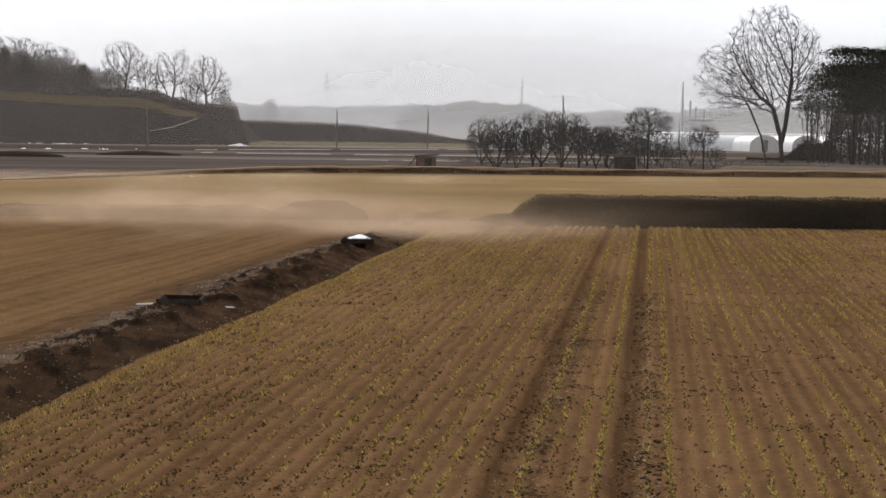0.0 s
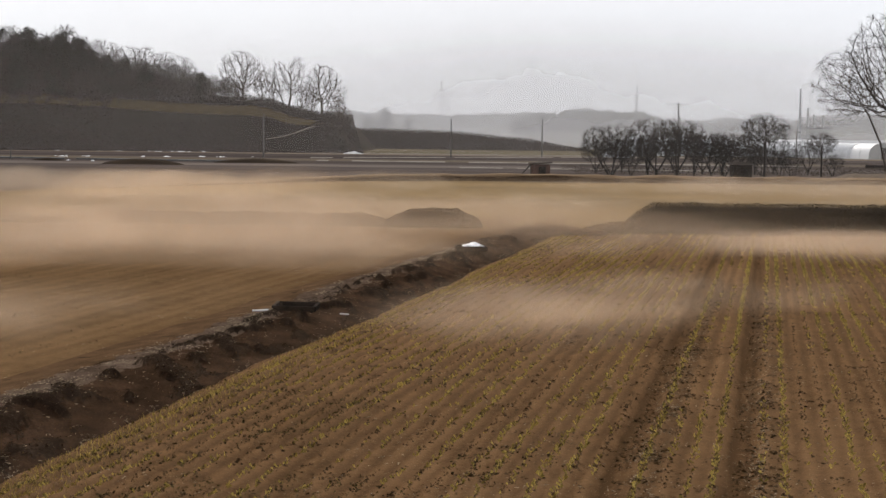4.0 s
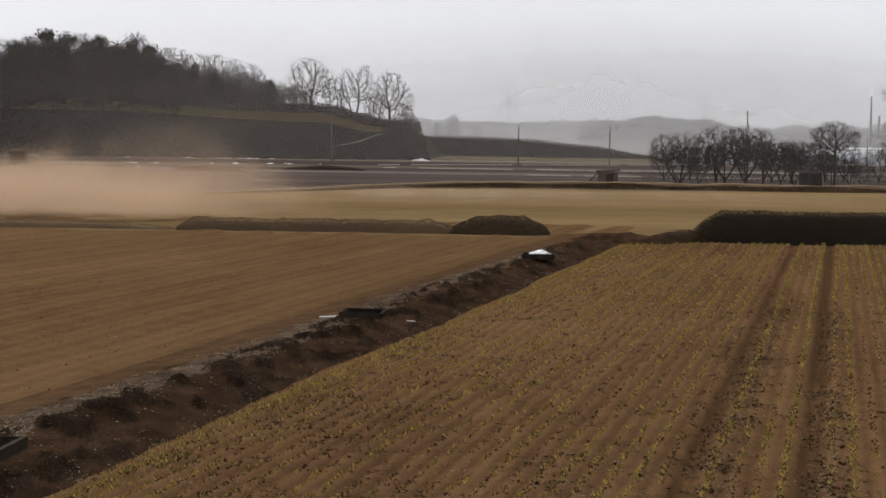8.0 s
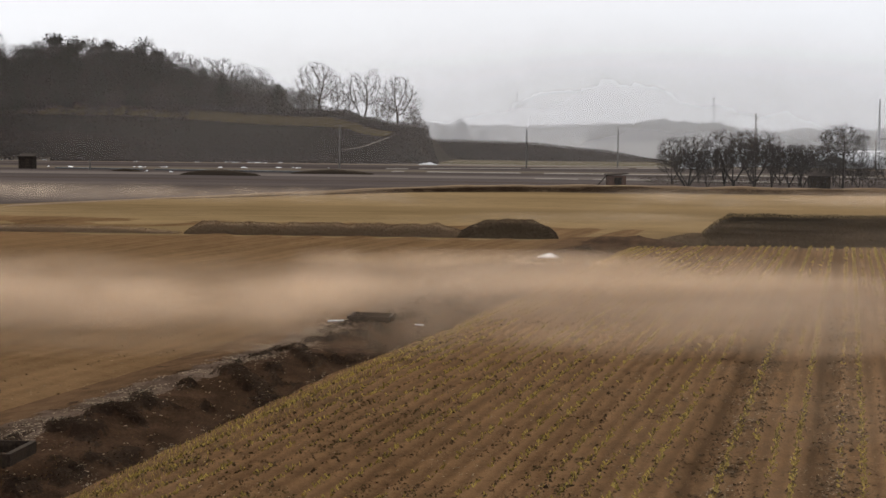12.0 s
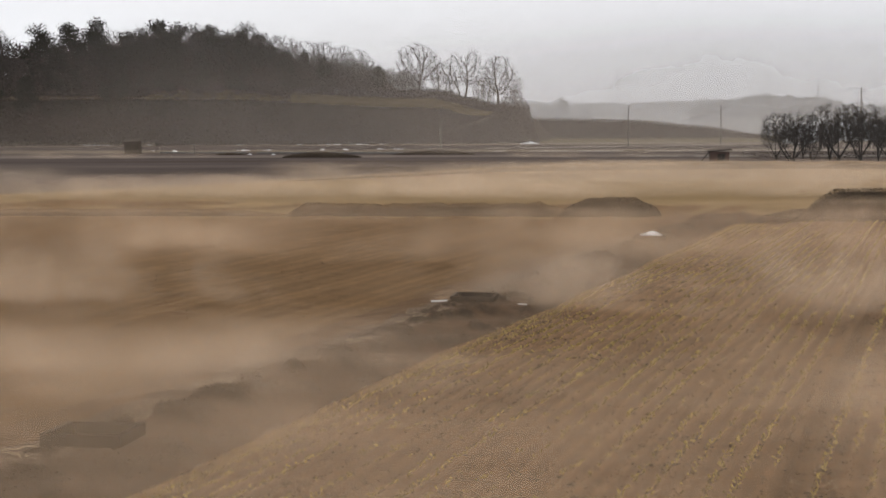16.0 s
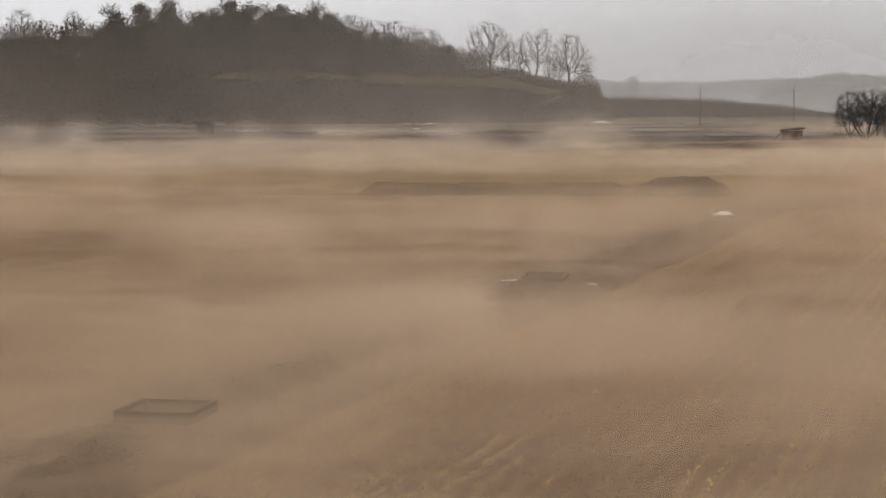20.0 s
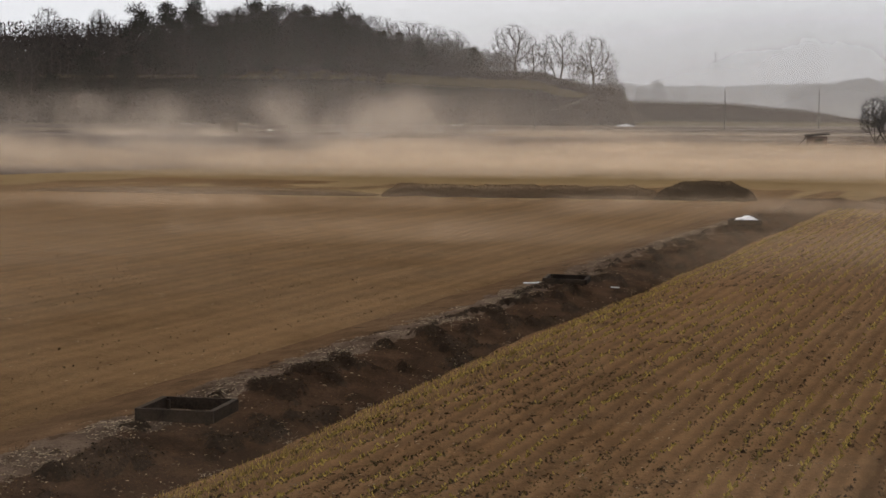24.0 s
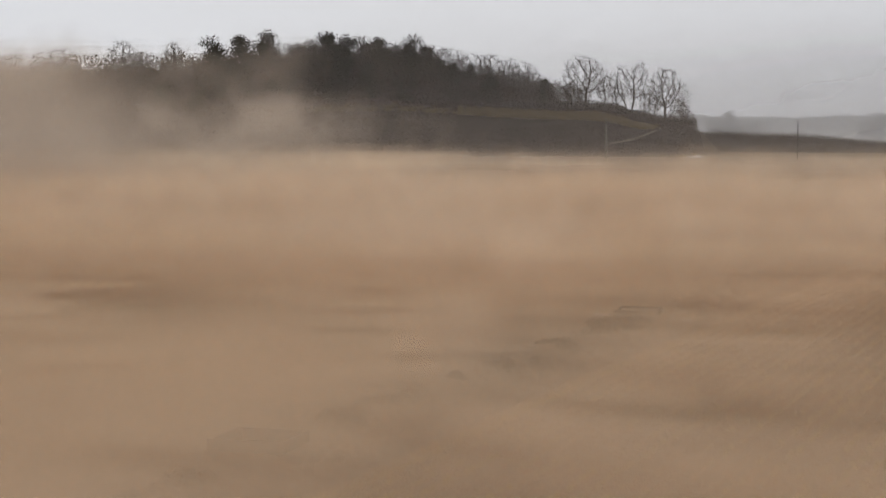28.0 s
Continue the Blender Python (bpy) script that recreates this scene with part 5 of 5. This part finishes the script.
first = greenhouse(pose(93, 452, 0, 0, 0, 62), 6.5, 34.0, 3.9, "white plastic-film greenhouse tunnel on the plain")
for x, y, a in ((108, 446, 12), (120, 450, 12), (133, 455, 12), (147, 460, 12), (162, 462, 12), (178, 466, 12)):
    copy_thing(first, pose(x, y, 0, 0, 0, a) @ Matrix.Diagonal((1.3, 0.8, 1.05, 1)))
long_house = greenhouse(pose(62, 470, 0, 0, 0, 88), 7.0, 30.0, 4.8, "long pale grey greenhouse behind the orchard", film=M_FILM_GREY)
for x, y, a in ((92, 486, 88), (118, 500, 86), (150, 512, 86), (190, 520, 86)):
    copy_thing(long_house, pose(x, y, 0, 0, 0, a))

greenhouse(pose(50.5, 448, 0, 0, 0, -4), 5.6, 14.0, 6.4, "tall white greenhouse with a pale gable behind the orchard", end=M_FILM)


def works():
    """A distant grey works with three stacks."""
    t = thing("works_building", put(-12.2, 900), "distant grey works building with three chimneys", "building")
    part("wall", box_mesh("wall", (0, 0, 5.5), (13, 12, 11), M_WALL, 0.1), t)
    part("roof", box_mesh("roof", (0, 0, 11.3), (13.6, 12.6, 0.6), M_DARK, 0.05), t)
    for x, z in ((-4.5, 21.5), (-1.5, 18.5), (3.0, 18.0)):
        h = Heap()
        h.tube((x, 0, 11), (x, 0, z), 0.75, 0.6, 10)
        part("chimney", h.mesh("chimney", M_WALL), t)
    for i in range(3):
        part("window", box_mesh("window", (-4 + 4 * i, -6.03, 7), (1.6, 0.1, 1.4), M_DARK), t)


works()


# ---- crates on the bank, plastic heap ----
def cold_frame(m, width, depth, hgt, label):
    """An open bottomless wooden frame of four boards with corner posts."""
    t = thing("plant_frame", m, label, "wooden frame", "wooden frames on the bank")
    for y in (-depth / 2, depth / 2):
        part("board", box_mesh("board", (0, y, hgt / 2), (width, 0.035, hgt), M_BOARD, 0.004), t)
    for x in (-width / 2, width / 2):
        part("board", box_mesh("board", (x, 0, hgt / 2 + 0.002), (0.07, depth + 0.03, hgt), M_BOARD, 0.004), t)
    for x in (-1, 1):
        for y in (-1, 1):
            part("corner_post", box_mesh("corner_post", (x * (width / 2 - 0.065), y * (depth / 2 - 0.05), hgt / 2 - 0.03), (0.05, 0.05, hgt), M_BOARD, 0.004), t)
    return t


def white_pipe(m, length, rad, label):
    t = thing("pipe", m, label, "pipe")
    h = Heap()
    h.tube((-length / 2, 0, 0), (length / 2, 0, 0), rad, rad, 10)
    part("tube", h.mesh("tube", M_PIPE, True), t)
    g = Heap()
    g.tube((length / 2 - 0.06, 0, 0), (length / 2 + 0.01, 0, 0), rad * 1.15, rad * 1.15, 10)
    part("socket", g.mesh("socket", M_PIPE, True), t)


cold_frame(pose(-6.42, 20.15, 0.40, 0, 0, -3), 0.94, 0.9, 0.15, "weathered dark wooden frame, open on top, on the earth bank")
cold_frame(pose(-3.25, 37.6, 0.39, 1, 1, -2), 0.90, 0.86, 0.11, "weathered dark wooden frame, open on top, on the earth bank")
cold_frame(pose(0.92, 58.4, 0.36, 0, 0, 0), 1.05, 0.9, 0.16, "low dark wooden frame under a heap of white film")
white_pipe(pose(-3.98, 37.1, 0.40, 0, -2, 4), 0.36, 0.018, "short white plastic pipe beside the wooden frame")
white_pipe(pose(-2.15, 36.9, 0.36, 0, 2, -3), 0.18, 0.011, "short white plastic pipe on the earth bank")


def film_heap(name, m, sx, sy, sz, label, seed):
    """A crumpled heap of white plastic film."""
    v, f = [], []
    n, k = 26, 9
    for j in range(k + 1):
        a = math.pi / 2 * j / k
        for i in range(n):
            b = 2 * math.pi * i / n
            x, y, z = math.cos(a) * math.cos(b), math.cos(a) * math.sin(b), math.sin(a)
            q = 1 + 0.35 * n3(x * 2 + seed, y * 2, z * 2) + 0.14 * n3(x * 6 + seed, y * 6, z * 6)
            peak = 1 + 0.45 * max(0.0, 1 - ((x - 0.1) ** 2 + y * y) * 5)
            v.append((x * q * sx, y * q * sy, z * q * sz * peak))
    for j in range(k):
        for i in range(n):
            f.append((j * n + i, j * n + (i + 1) % n, (j + 1) * n + (i + 1) % n, (j + 1) * n + i))
    return tagged(part(name, mesh_of(name, v, f, M_FILM), at=m), label, "plastic film")


film_heap("plastic_heap", pose(0.95, 58.4, 0.49), 0.38, 0.34, 0.10, "crumpled heap of white plastic film on a wooden frame", 3.0)
film_heap("plastic_heap", pose(-22.4, 416, 0.0), 2.1, 1.2, 0.42, "white plastic film heaped at a far field's edge", 8.0)
film_heap("plastic_heap", pose(40.0, 400, 0.0), 3.0, 1.6, 3.2, "white plastic film caught among the orchard trees", 12.0)


# ---- a lorry on the far road ----
def lorry():
    t = thing("lorry", pose(60, 626, 4.0), "grey box lorry driving along the far terrace road", "lorry")
    part("cargo_box", box_mesh("cargo_box", (1.2, 0, 1.9), (8.6, 2.3, 2.2), M_WALL, 0.06), t)
    part("cab", box_mesh("cab", (-4.6, 0, 1.55), (2.2, 2.2, 2.1), M_DARK, 0.2), t)
    part("chassis", box_mesh("chassis", (0, 0, 0.6), (11.0, 1.0, 0.3), M_DARK, 0.03), t)
    part("windscreen", box_mesh("windscreen", (-5.71, 0, 2.0), (0.05, 1.8, 0.8), varied("tinted_glass", (0.02, 0.02, 0.025), (0.04, 0.04, 0.045), 1.0, 0.08, 0.5)), t)
    for x in (-4.2, 2.6, 4.0):
        for y in (-1.0, 1.0):
            h = Heap()
            h.tube((x, y - 0.13, 0.45), (x, y + 0.13, 0.45), 0.45, 0.45, 14)
            w = part("wheel", h.mesh("wheel", M_DARK), t)
            g = Heap()
            g.tube((x, y - 0.15, 0.45), (x, y + 0.15, 0.45), 0.22, 0.22, 10)
            part("hub", g.mesh("hub", M_STEEL), w)
    return t


lorry_thing = lorry()


def van():
    t = thing("van", pose(80, 626, 4.0), "small reddish flatbed van on the far terrace road", "van")
    part("cab", box_mesh("cab", (-2.0, 0, 1.15), (1.7, 1.7, 1.5), M_WALL, 0.2), t)
    part("bed", box_mesh("bed", (1.0, 0, 0.95), (4.2, 1.8, 0.7), M_RUST, 0.05), t)
    part("windscreen", box_mesh("windscreen", (-2.86, 0, 1.45), (0.05, 1.4, 0.6), M_DARK), t)
    for x in (-1.8, 1.9):
        for y in (-0.8, 0.8):
            h = Heap()
            h.tube((x, y - 0.1, 0.33), (x, y + 0.1, 0.33), 0.33, 0.33, 12)
            w = part("wheel", h.mesh("wheel", M_DARK), t)
            g = Heap()
            g.tube((x, y - 0.12, 0.33), (x, y + 0.12, 0.33), 0.17, 0.17, 10)
            part("hub", g.mesh("hub", M_STEEL), w)
    return t


van_thing = van()


# ---- blown dust ----
def dust_cloud(name, width, hgt, depth, sheets, mat, seed, label):
    """A bank of dust in rigid sheets, one behind the other, each wavy in plan."""
    r = random.Random(seed)
    v, f = [], []
    nx, nz = 20, 4
    for k in range(sheets):
        y0 = -depth / 2 + depth * (k + 0.5) / sheets + r.uniform(-0.2, 0.2) * depth / sheets
        ph = r.uniform(0, 50)
        o = len(v)
        hh = hgt * r.uniform(0.75, 1.0)
        for j in range(nz + 1):
            for i in range(nx + 1):
                x = width * (i / nx - 0.5)
                v.append((x, y0 + depth / sheets * 1.2 * n3(x * 3.0 / width + ph, j * 0.3, seed), hh * j / nz))
        f.extend((o + j * (nx + 1) + i, o + j * (nx + 1) + i + 1, o + (j + 1) * (nx + 1) + i + 1, o + (j + 1) * (nx + 1) + i) for j in range(nz) for i in range(nx))
    ob = part(name, mesh_of(name, v, f, mat, True))
    return tagged(ob, label, "dust", kind="stuff")


# pale haze over the distance
for y, wd, hg in ((640, 800, 100), (900, 1200, 140), (1240, 1900, 200)):
    hz = dust_cloud("haze", wd, hg, 20, 1, M_HAZE, y, "thin grey haze over the far plain")
    hz.matrix_basis = pose(-60, y, -hg * 0.3)

TAN = "tan soil dust blown low over the fields"
CLOUDS = []


def gust(width, hgt, depth, sheets, mat, rows, turn=0):
    c = dust_cloud("dust_cloud", width, hgt, depth, sheets, mat, 500 + len(CLOUDS), TAN)
    CLOUDS.append((c, rows, turn))


veil = dust_cloud("haze", 620, 110, 20, 1, M_VEIL, 91, "thin brown dust haze before the wood")
veil.matrix_basis = pose(-60, 392, -24)

mist = dust_cloud("haze", 420, 24, 10, 1, M_MIST, 92, "thin grey haze before the orchard and the far fields")
mist.matrix_basis = pose(0, 176, -5)


def rising(hgt, x0, speed, y, level):
    """Rows of a bank that streams sideways on the wind while it lifts off the ground and settles again."""
    return tuple((t, x0 - speed * t, y + dy, -hgt * (1.05 - lift)) for t, lift, dy in level)


# low bands over the field past the hedges, always on the move
gust(620, 2.3, 16, 5, M_DUST_WIDE, ((0, 110, 128, -1.0), (2, 95, 128, -0.7), (5, 72, 128, -0.2), (8, 50, 128, -0.9), (14, 0, 126, -0.4), (28, -120, 120, 0.2)))
gust(600, 1.9, 10, 4, M_DUST_WIDE, ((0, 90, 98, -0.9), (3, 70, 98, -0.7), (5.5, 50, 98, 0), (6.2, 46, 98, -0.1), (7, 40, 98, -1.2), (10, 20, 98, -1.6), (14, -10, 98, -0.2), (28, -110, 96, 0.4)))
# the western field
gust(80, 2.4, 12, 6, M_PLUME, ((0, -24, 78, 0), (3, -25, 64, 0), (5.5, -30, 46, 0.1), (6.1, -31, 44, 0.1), (7, -34, 44, -0.5), (8.2, -30, 44, -2.6), (28, -30, 44, -2.8)))
gust(70, 4.0, 12, 5, M_PLUME, ((0, -36, 112, -4.2), (4, -32, 105, -1), (6.5, -34, 98, 0), (8, -38, 92, 0), (9.2, -42, 88, -0.8), (11, -46, 84, -4.2), (28, -46, 84, -4.2)))
gust(34, 9.0, 6, 3, M_PLUME, ((0, -16, 90, -9.6), (5, -16, 90, -9.6), (7, -20, 90, -3.5), (8, -24, 90, -2), (9, -30, 90, -4.5), (10, -32, 90, -9.6), (28, -32, 90, -9.6)))
gust(40, 1.7, 7, 6, M_PLUME, ((0, -20, 40, -2.2), (1.2, -20, 39, -1.6), (2.2, -20, 37, -0.6), (3.5, -20, 35, -0.3), (5.3, -20, 32, -0.2), (6.1, -21, 31, 0), (7, -25, 30, -0.7), (7.9, -27, 29, -2.2), (28, -27, 29, -2.2)))
gust(70, 2.2, 10, 6, M_PLUME, ((0, -20, 86, -1.8), (3, -18, 84, -0.9), (5, -16, 82, -0.2), (6.3, -18, 82, 0), (7.3, -22, 82, -0.5), (8.5, -28, 82, -2.6), (28, -28, 82, -2.6)))
gust(76, 2.3, 9, 6, M_PLUME, ((0, -26, 70, -2.2), (1.5, -26, 68, -1.2), (3, -26, 64, -0.3), (5, -27, 62, 0), (6.3, -29, 60, 0.1), (7.2, -33, 60, -0.6), (8.4, -38, 60, -2.6), (28, -38, 60, -2.6)))
# the first plume over the wheat
gust(24, 1.3, 7, 8, M_PLUME, ((0, 1, 58, -1.1), (1, 2.5, 52, -0.4), (2, 2.5, 46.5, 0), (3, 3.5, 42.5, 0.1), (3.5, 3.8, 41, 0), (5.5, 4, 36, -0.8), (7, 4, 34, -1.5), (28, 4, 34, -1.5)), 50)
# dust that drifts off the bank's end past the hedge
gust(90, 2.3, 8, 5, M_THIN, ((0, -19, 72, 0.1), (1.5, -17, 72, -0.1), (3.5, -14, 72, 0.0), (4.6, -14, 71, -0.8), (5.4, -3, 70, -2.0), (7.5, -3, 70, -2.5), (28, -3, 70, -2.5)))
gust(40, 1.5, 8, 6, M_PLUME, ((0, -4, 66, -0.45), (1.5, -1, 66, -0.3), (3, 4, 64, -0.1), (4.5, 8, 62, -0.6), (6, 9, 62, -1.6), (28, 9, 62, -1.6)))
# a veil that crosses the bank close by
gust(46, 1.7, 7, 6, M_PLUME, ((0, 6, 25, -2), (11.8, 6, 25, -2), (13, -10, 23, -0.4), (14, -14, 21, -0.5), (15, -15, 20, -0.4), (16.2, -16, 20, -0.6), (17, -17, 20, -0.5), (17.6, -18, 20, -0.7), (18.6, -21, 19, -2), (28, -22, 18, -2)))
gust(30, 1.6, 7, 7, M_PLUME, ((0, 11, 62, -2.2), (8.8, 11, 62, -2.2), (9.4, 9, 57, -0.7), (10, 6, 52, 0), (11, 1, 46, 0.1), (11.5, -2, 44, 0), (13, -8, 40, -0.6), (14.2, -14, 38, -2.2), (28, -14, 38, -2.2)), 18)
# the gust that comes over the bank
gust(84, 1.45, 20, 10, M_PLUME, ((0, 6, 74, -2.6), (9.2, 4, 72, -2.6), (9.7, 0, 66, -1.5), (10.3, -5, 58, -0.5), (11, -10, 50, -0.1), (11.5, -13, 46, 0), (13.2, -23, 38, 0), (14, -30, 36, 0), (15, -36, 34, -0.6), (17, -22, 32, -2.6), (28, -22, 32, -2.6)))
# the standing dust of the later gusts
FAR_LEVEL = ((0, 0, 0), (11, 0, 0), (12.5, 0.25, 0), (14, 0.5, 0), (15, 0.55, 0), (16, 0.65, 0), (17, 0.75, 0), (18, 0.78, 0), (19, 0.8, 0), (20, 0.8, 0), (21, 0.95, 0), (22, 0.72, 0), (23, 0.45, 0), (24.5, 0.45, 0), (25, 0.75, 0), (26, 1.1, 0), (28, 1.1, 0))
NEAR_DRIFT = ((0, 0), (11.6, 0), (12.4, 0.2), (13.2, 0.33), (15, 0.36), (16, 0.44), (17, 0.63), (18, 0.72), (19, 0.64), (20, 0.64), (20.6, 0.82), (21.1, 0.5), (21.7, 0.40), (22.4, 0.40), (23.2, 0.12), (24.0, 0.12), (24.7, 0.44), (25.2, 0.60), (25.8, 0.8), (26.6, 0.95), (28, 1.0))
MID_DRIFT = ((0, 0), (11.4, 0), (12.2, 0.25), (13.2, 0.3), (15, 0.34), (16, 0.42), (17, 0.62), (18, 0.64), (19, 0.60), (20, 0.60), (20.6, 0.80), (21.3, 0.55), (22.0, 0.40), (23.2, 0.22), (24.0, 0.30), (24.6, 0.65), (25.2, 0.85), (25.8, 0.9), (28, 0.9))
DRIFTS = []


def drift(name, knots, speed, y0, y1, levels, scale, lo, hi, amount, color=TAN_DUST):
    """Level sheets of dust over a belt of the fields, gently wavy, carried along on the wind."""
    mat = drift_material(name, knots, speed, scale, lo, hi, amount, color)
    nx, ny = 90, 10
    x0, x1 = -60.0, speed * 28.0 + 60.0
    xs, ys = [x0 + (x1 - x0) * i / nx for i in range(nx + 1)], [y0 + (y1 - y0) * j / ny for j in range(ny + 1)]
    for z in levels:
        me = grid_mesh("dust_drift", xs, ys, lambda x, y: z + 0.14 * n3(x * 0.05, y * 0.06, z), mat)
        DRIFTS.append((tagged(part("dust_drift", me), TAN, "dust", kind="stuff"), speed))


drift("near_drift", NEAR_DRIFT, 12.0, 3, 52, (0.3, 0.55, 0.85, 1.2), 0.24, 0.41, 0.62, 0.27, PALE_DUST)
drift("mid_drift", MID_DRIFT, 16.0, 32, 92, (0.35, 0.7, 1.1, 1.6), 0.13, 0.41, 0.62, 0.24, PALE_DUST)
PUFF_LEVEL = ((0, 0, 0), (12, 0, 0), (13.5, 0.45, 0), (15, 0.6, 0), (16.5, 0.8, 0), (18, 0.8, 0), (20, 0.9, 0), (21, 0.95, 0), (22, 0.6, 0), (23, 0.3, 0), (24, 0.1, 0), (25, 0.3, 0), (25.6, 0.8, 0), (26.2, 1.05, 0), (28, 1.05, 0))
gust(420, 2.4, 4, 3, M_PUFF, rising(2.4, 150, 11.0, 27, PUFF_LEVEL))
gust(440, 2.8, 5, 3, M_PUFF, rising(2.8, 158, 11.5, 39, PUFF_LEVEL))
gust(370, 3.0, 8, 5, M_DUST, rising(3.0, 150, 7.5, 54, FAR_LEVEL))
gust(400, 3.4, 8, 5, M_DUST, rising(3.4, 160, 8.0, 68, FAR_LEVEL))
TALL_LEVEL = ((0, 0, 0), (13, 0, 0), (15, 0.25, 0), (17, 0.55, 0), (19, 0.62, 0), (20, 0.62, 0), (21, 0.85, 0), (22, 0.76, 0), (24.5, 0.55, 0), (25, 0.58, 0), (26, 0.85, 0), (27, 0.85, 0), (28, 0.75, 0))
gust(460, 7.0, 16, 5, M_DUST_WIDE, rising(7.0, 180, 8.5, 108, TALL_LEVEL))
gust(640, 5.0, 16, 4, M_DUST_WIDE, rising(5.0, 190, 9.0, 230, TALL_LEVEL))
BILLOW_LEVEL = ((0, 0, 0), (15, 0, 0), (18, 0.25, 0), (20, 0.45, 0), (21.5, 0.7, 0), (23, 0.6, 0), (24.5, 0.65, 0), (26, 0.95, 0), (27, 0.9, 0), (28, 0.8, 0))
gust(420, 15.0, 22, 6, M_BILLOW, rising(15.0, -30, 4.6, 150, BILLOW_LEVEL))
# a tall billow that comes up from the west at the end
gust(170, 12.0, 16, 5, M_BILLOW, ((0, -60, 116, -13), (24, -60, 116, -13), (25, -62, 116, -8), (26, -66, 114, -4), (27, -74, 112, -1.5), (28, -84, 110, 0.8)))
# a thin pall before the wood while the dust is at its height
gust(700, 90.0, 10, 1, M_PALL, ((0, -60, 255, -92), (13, -60, 255, -92), (15, -60, 255, -66), (17, -60, 255, -50), (19, -60, 255, -42), (20.5, -60, 255, -38), (21.5, -60, 255, -46), (23, -60, 255, -56), (24.5, -60, 255, -54), (25, -60, 255, -48), (26, -60, 255, -34), (27, -60, 255, -44), (28, -60, 255, -62)))
# the last, thickest gust
LAST = ((0, 0, 0), (23.6, 0, 0), (24.6, 0.35, 0), (25.4, 0.85, 0), (26, 1.05, 0), (26.6, 1.1, 0), (28, 0.95, 0))
gust(240, 4.9, 9, 6, M_DENSE, rising(4.9, 396, 12.0, 46, LAST))
gust(260, 5.6, 10, 5, M_DENSE, rising(5.6, 402, 12.0, 74, LAST))


def motions():
    """All that moves: the dust and the lorry."""
    for c, speed in DRIFTS:
        walk(c, [(0, pose(0, 0, 0)), (28, pose(-28 * speed, 0, 0))])
    for c, rows, turn in CLOUDS:
        walk(c, [(t, pose(x, y, z, 0, 0, turn)) for t, x, y, z in rows])
    rows = []
    for t in (0, 14, 20, 22, 24.5, 26, 28):
        az = -1.95 + (t - 24.5) * 1.157 - 0.1
        az = max(az, -9.0)
        x = -math.tan(radians(az)) * 626
        rows.append((t, pose(x, 626, terrace_top(x) - 0.55)))
    walk(lorry_thing, rows)
    rows = []
    for t in (0, 10, 13, 15, 17, 19, 21, 28):
        az = min(6.0, max(-9.0, -2.15 + (t - 15) * 1.42))
        x = -math.tan(radians(az)) * 630
        rows.append((t, pose(x, 630, terrace_top(x) - 0.4)))
    walk(van_thing, rows)


motions()
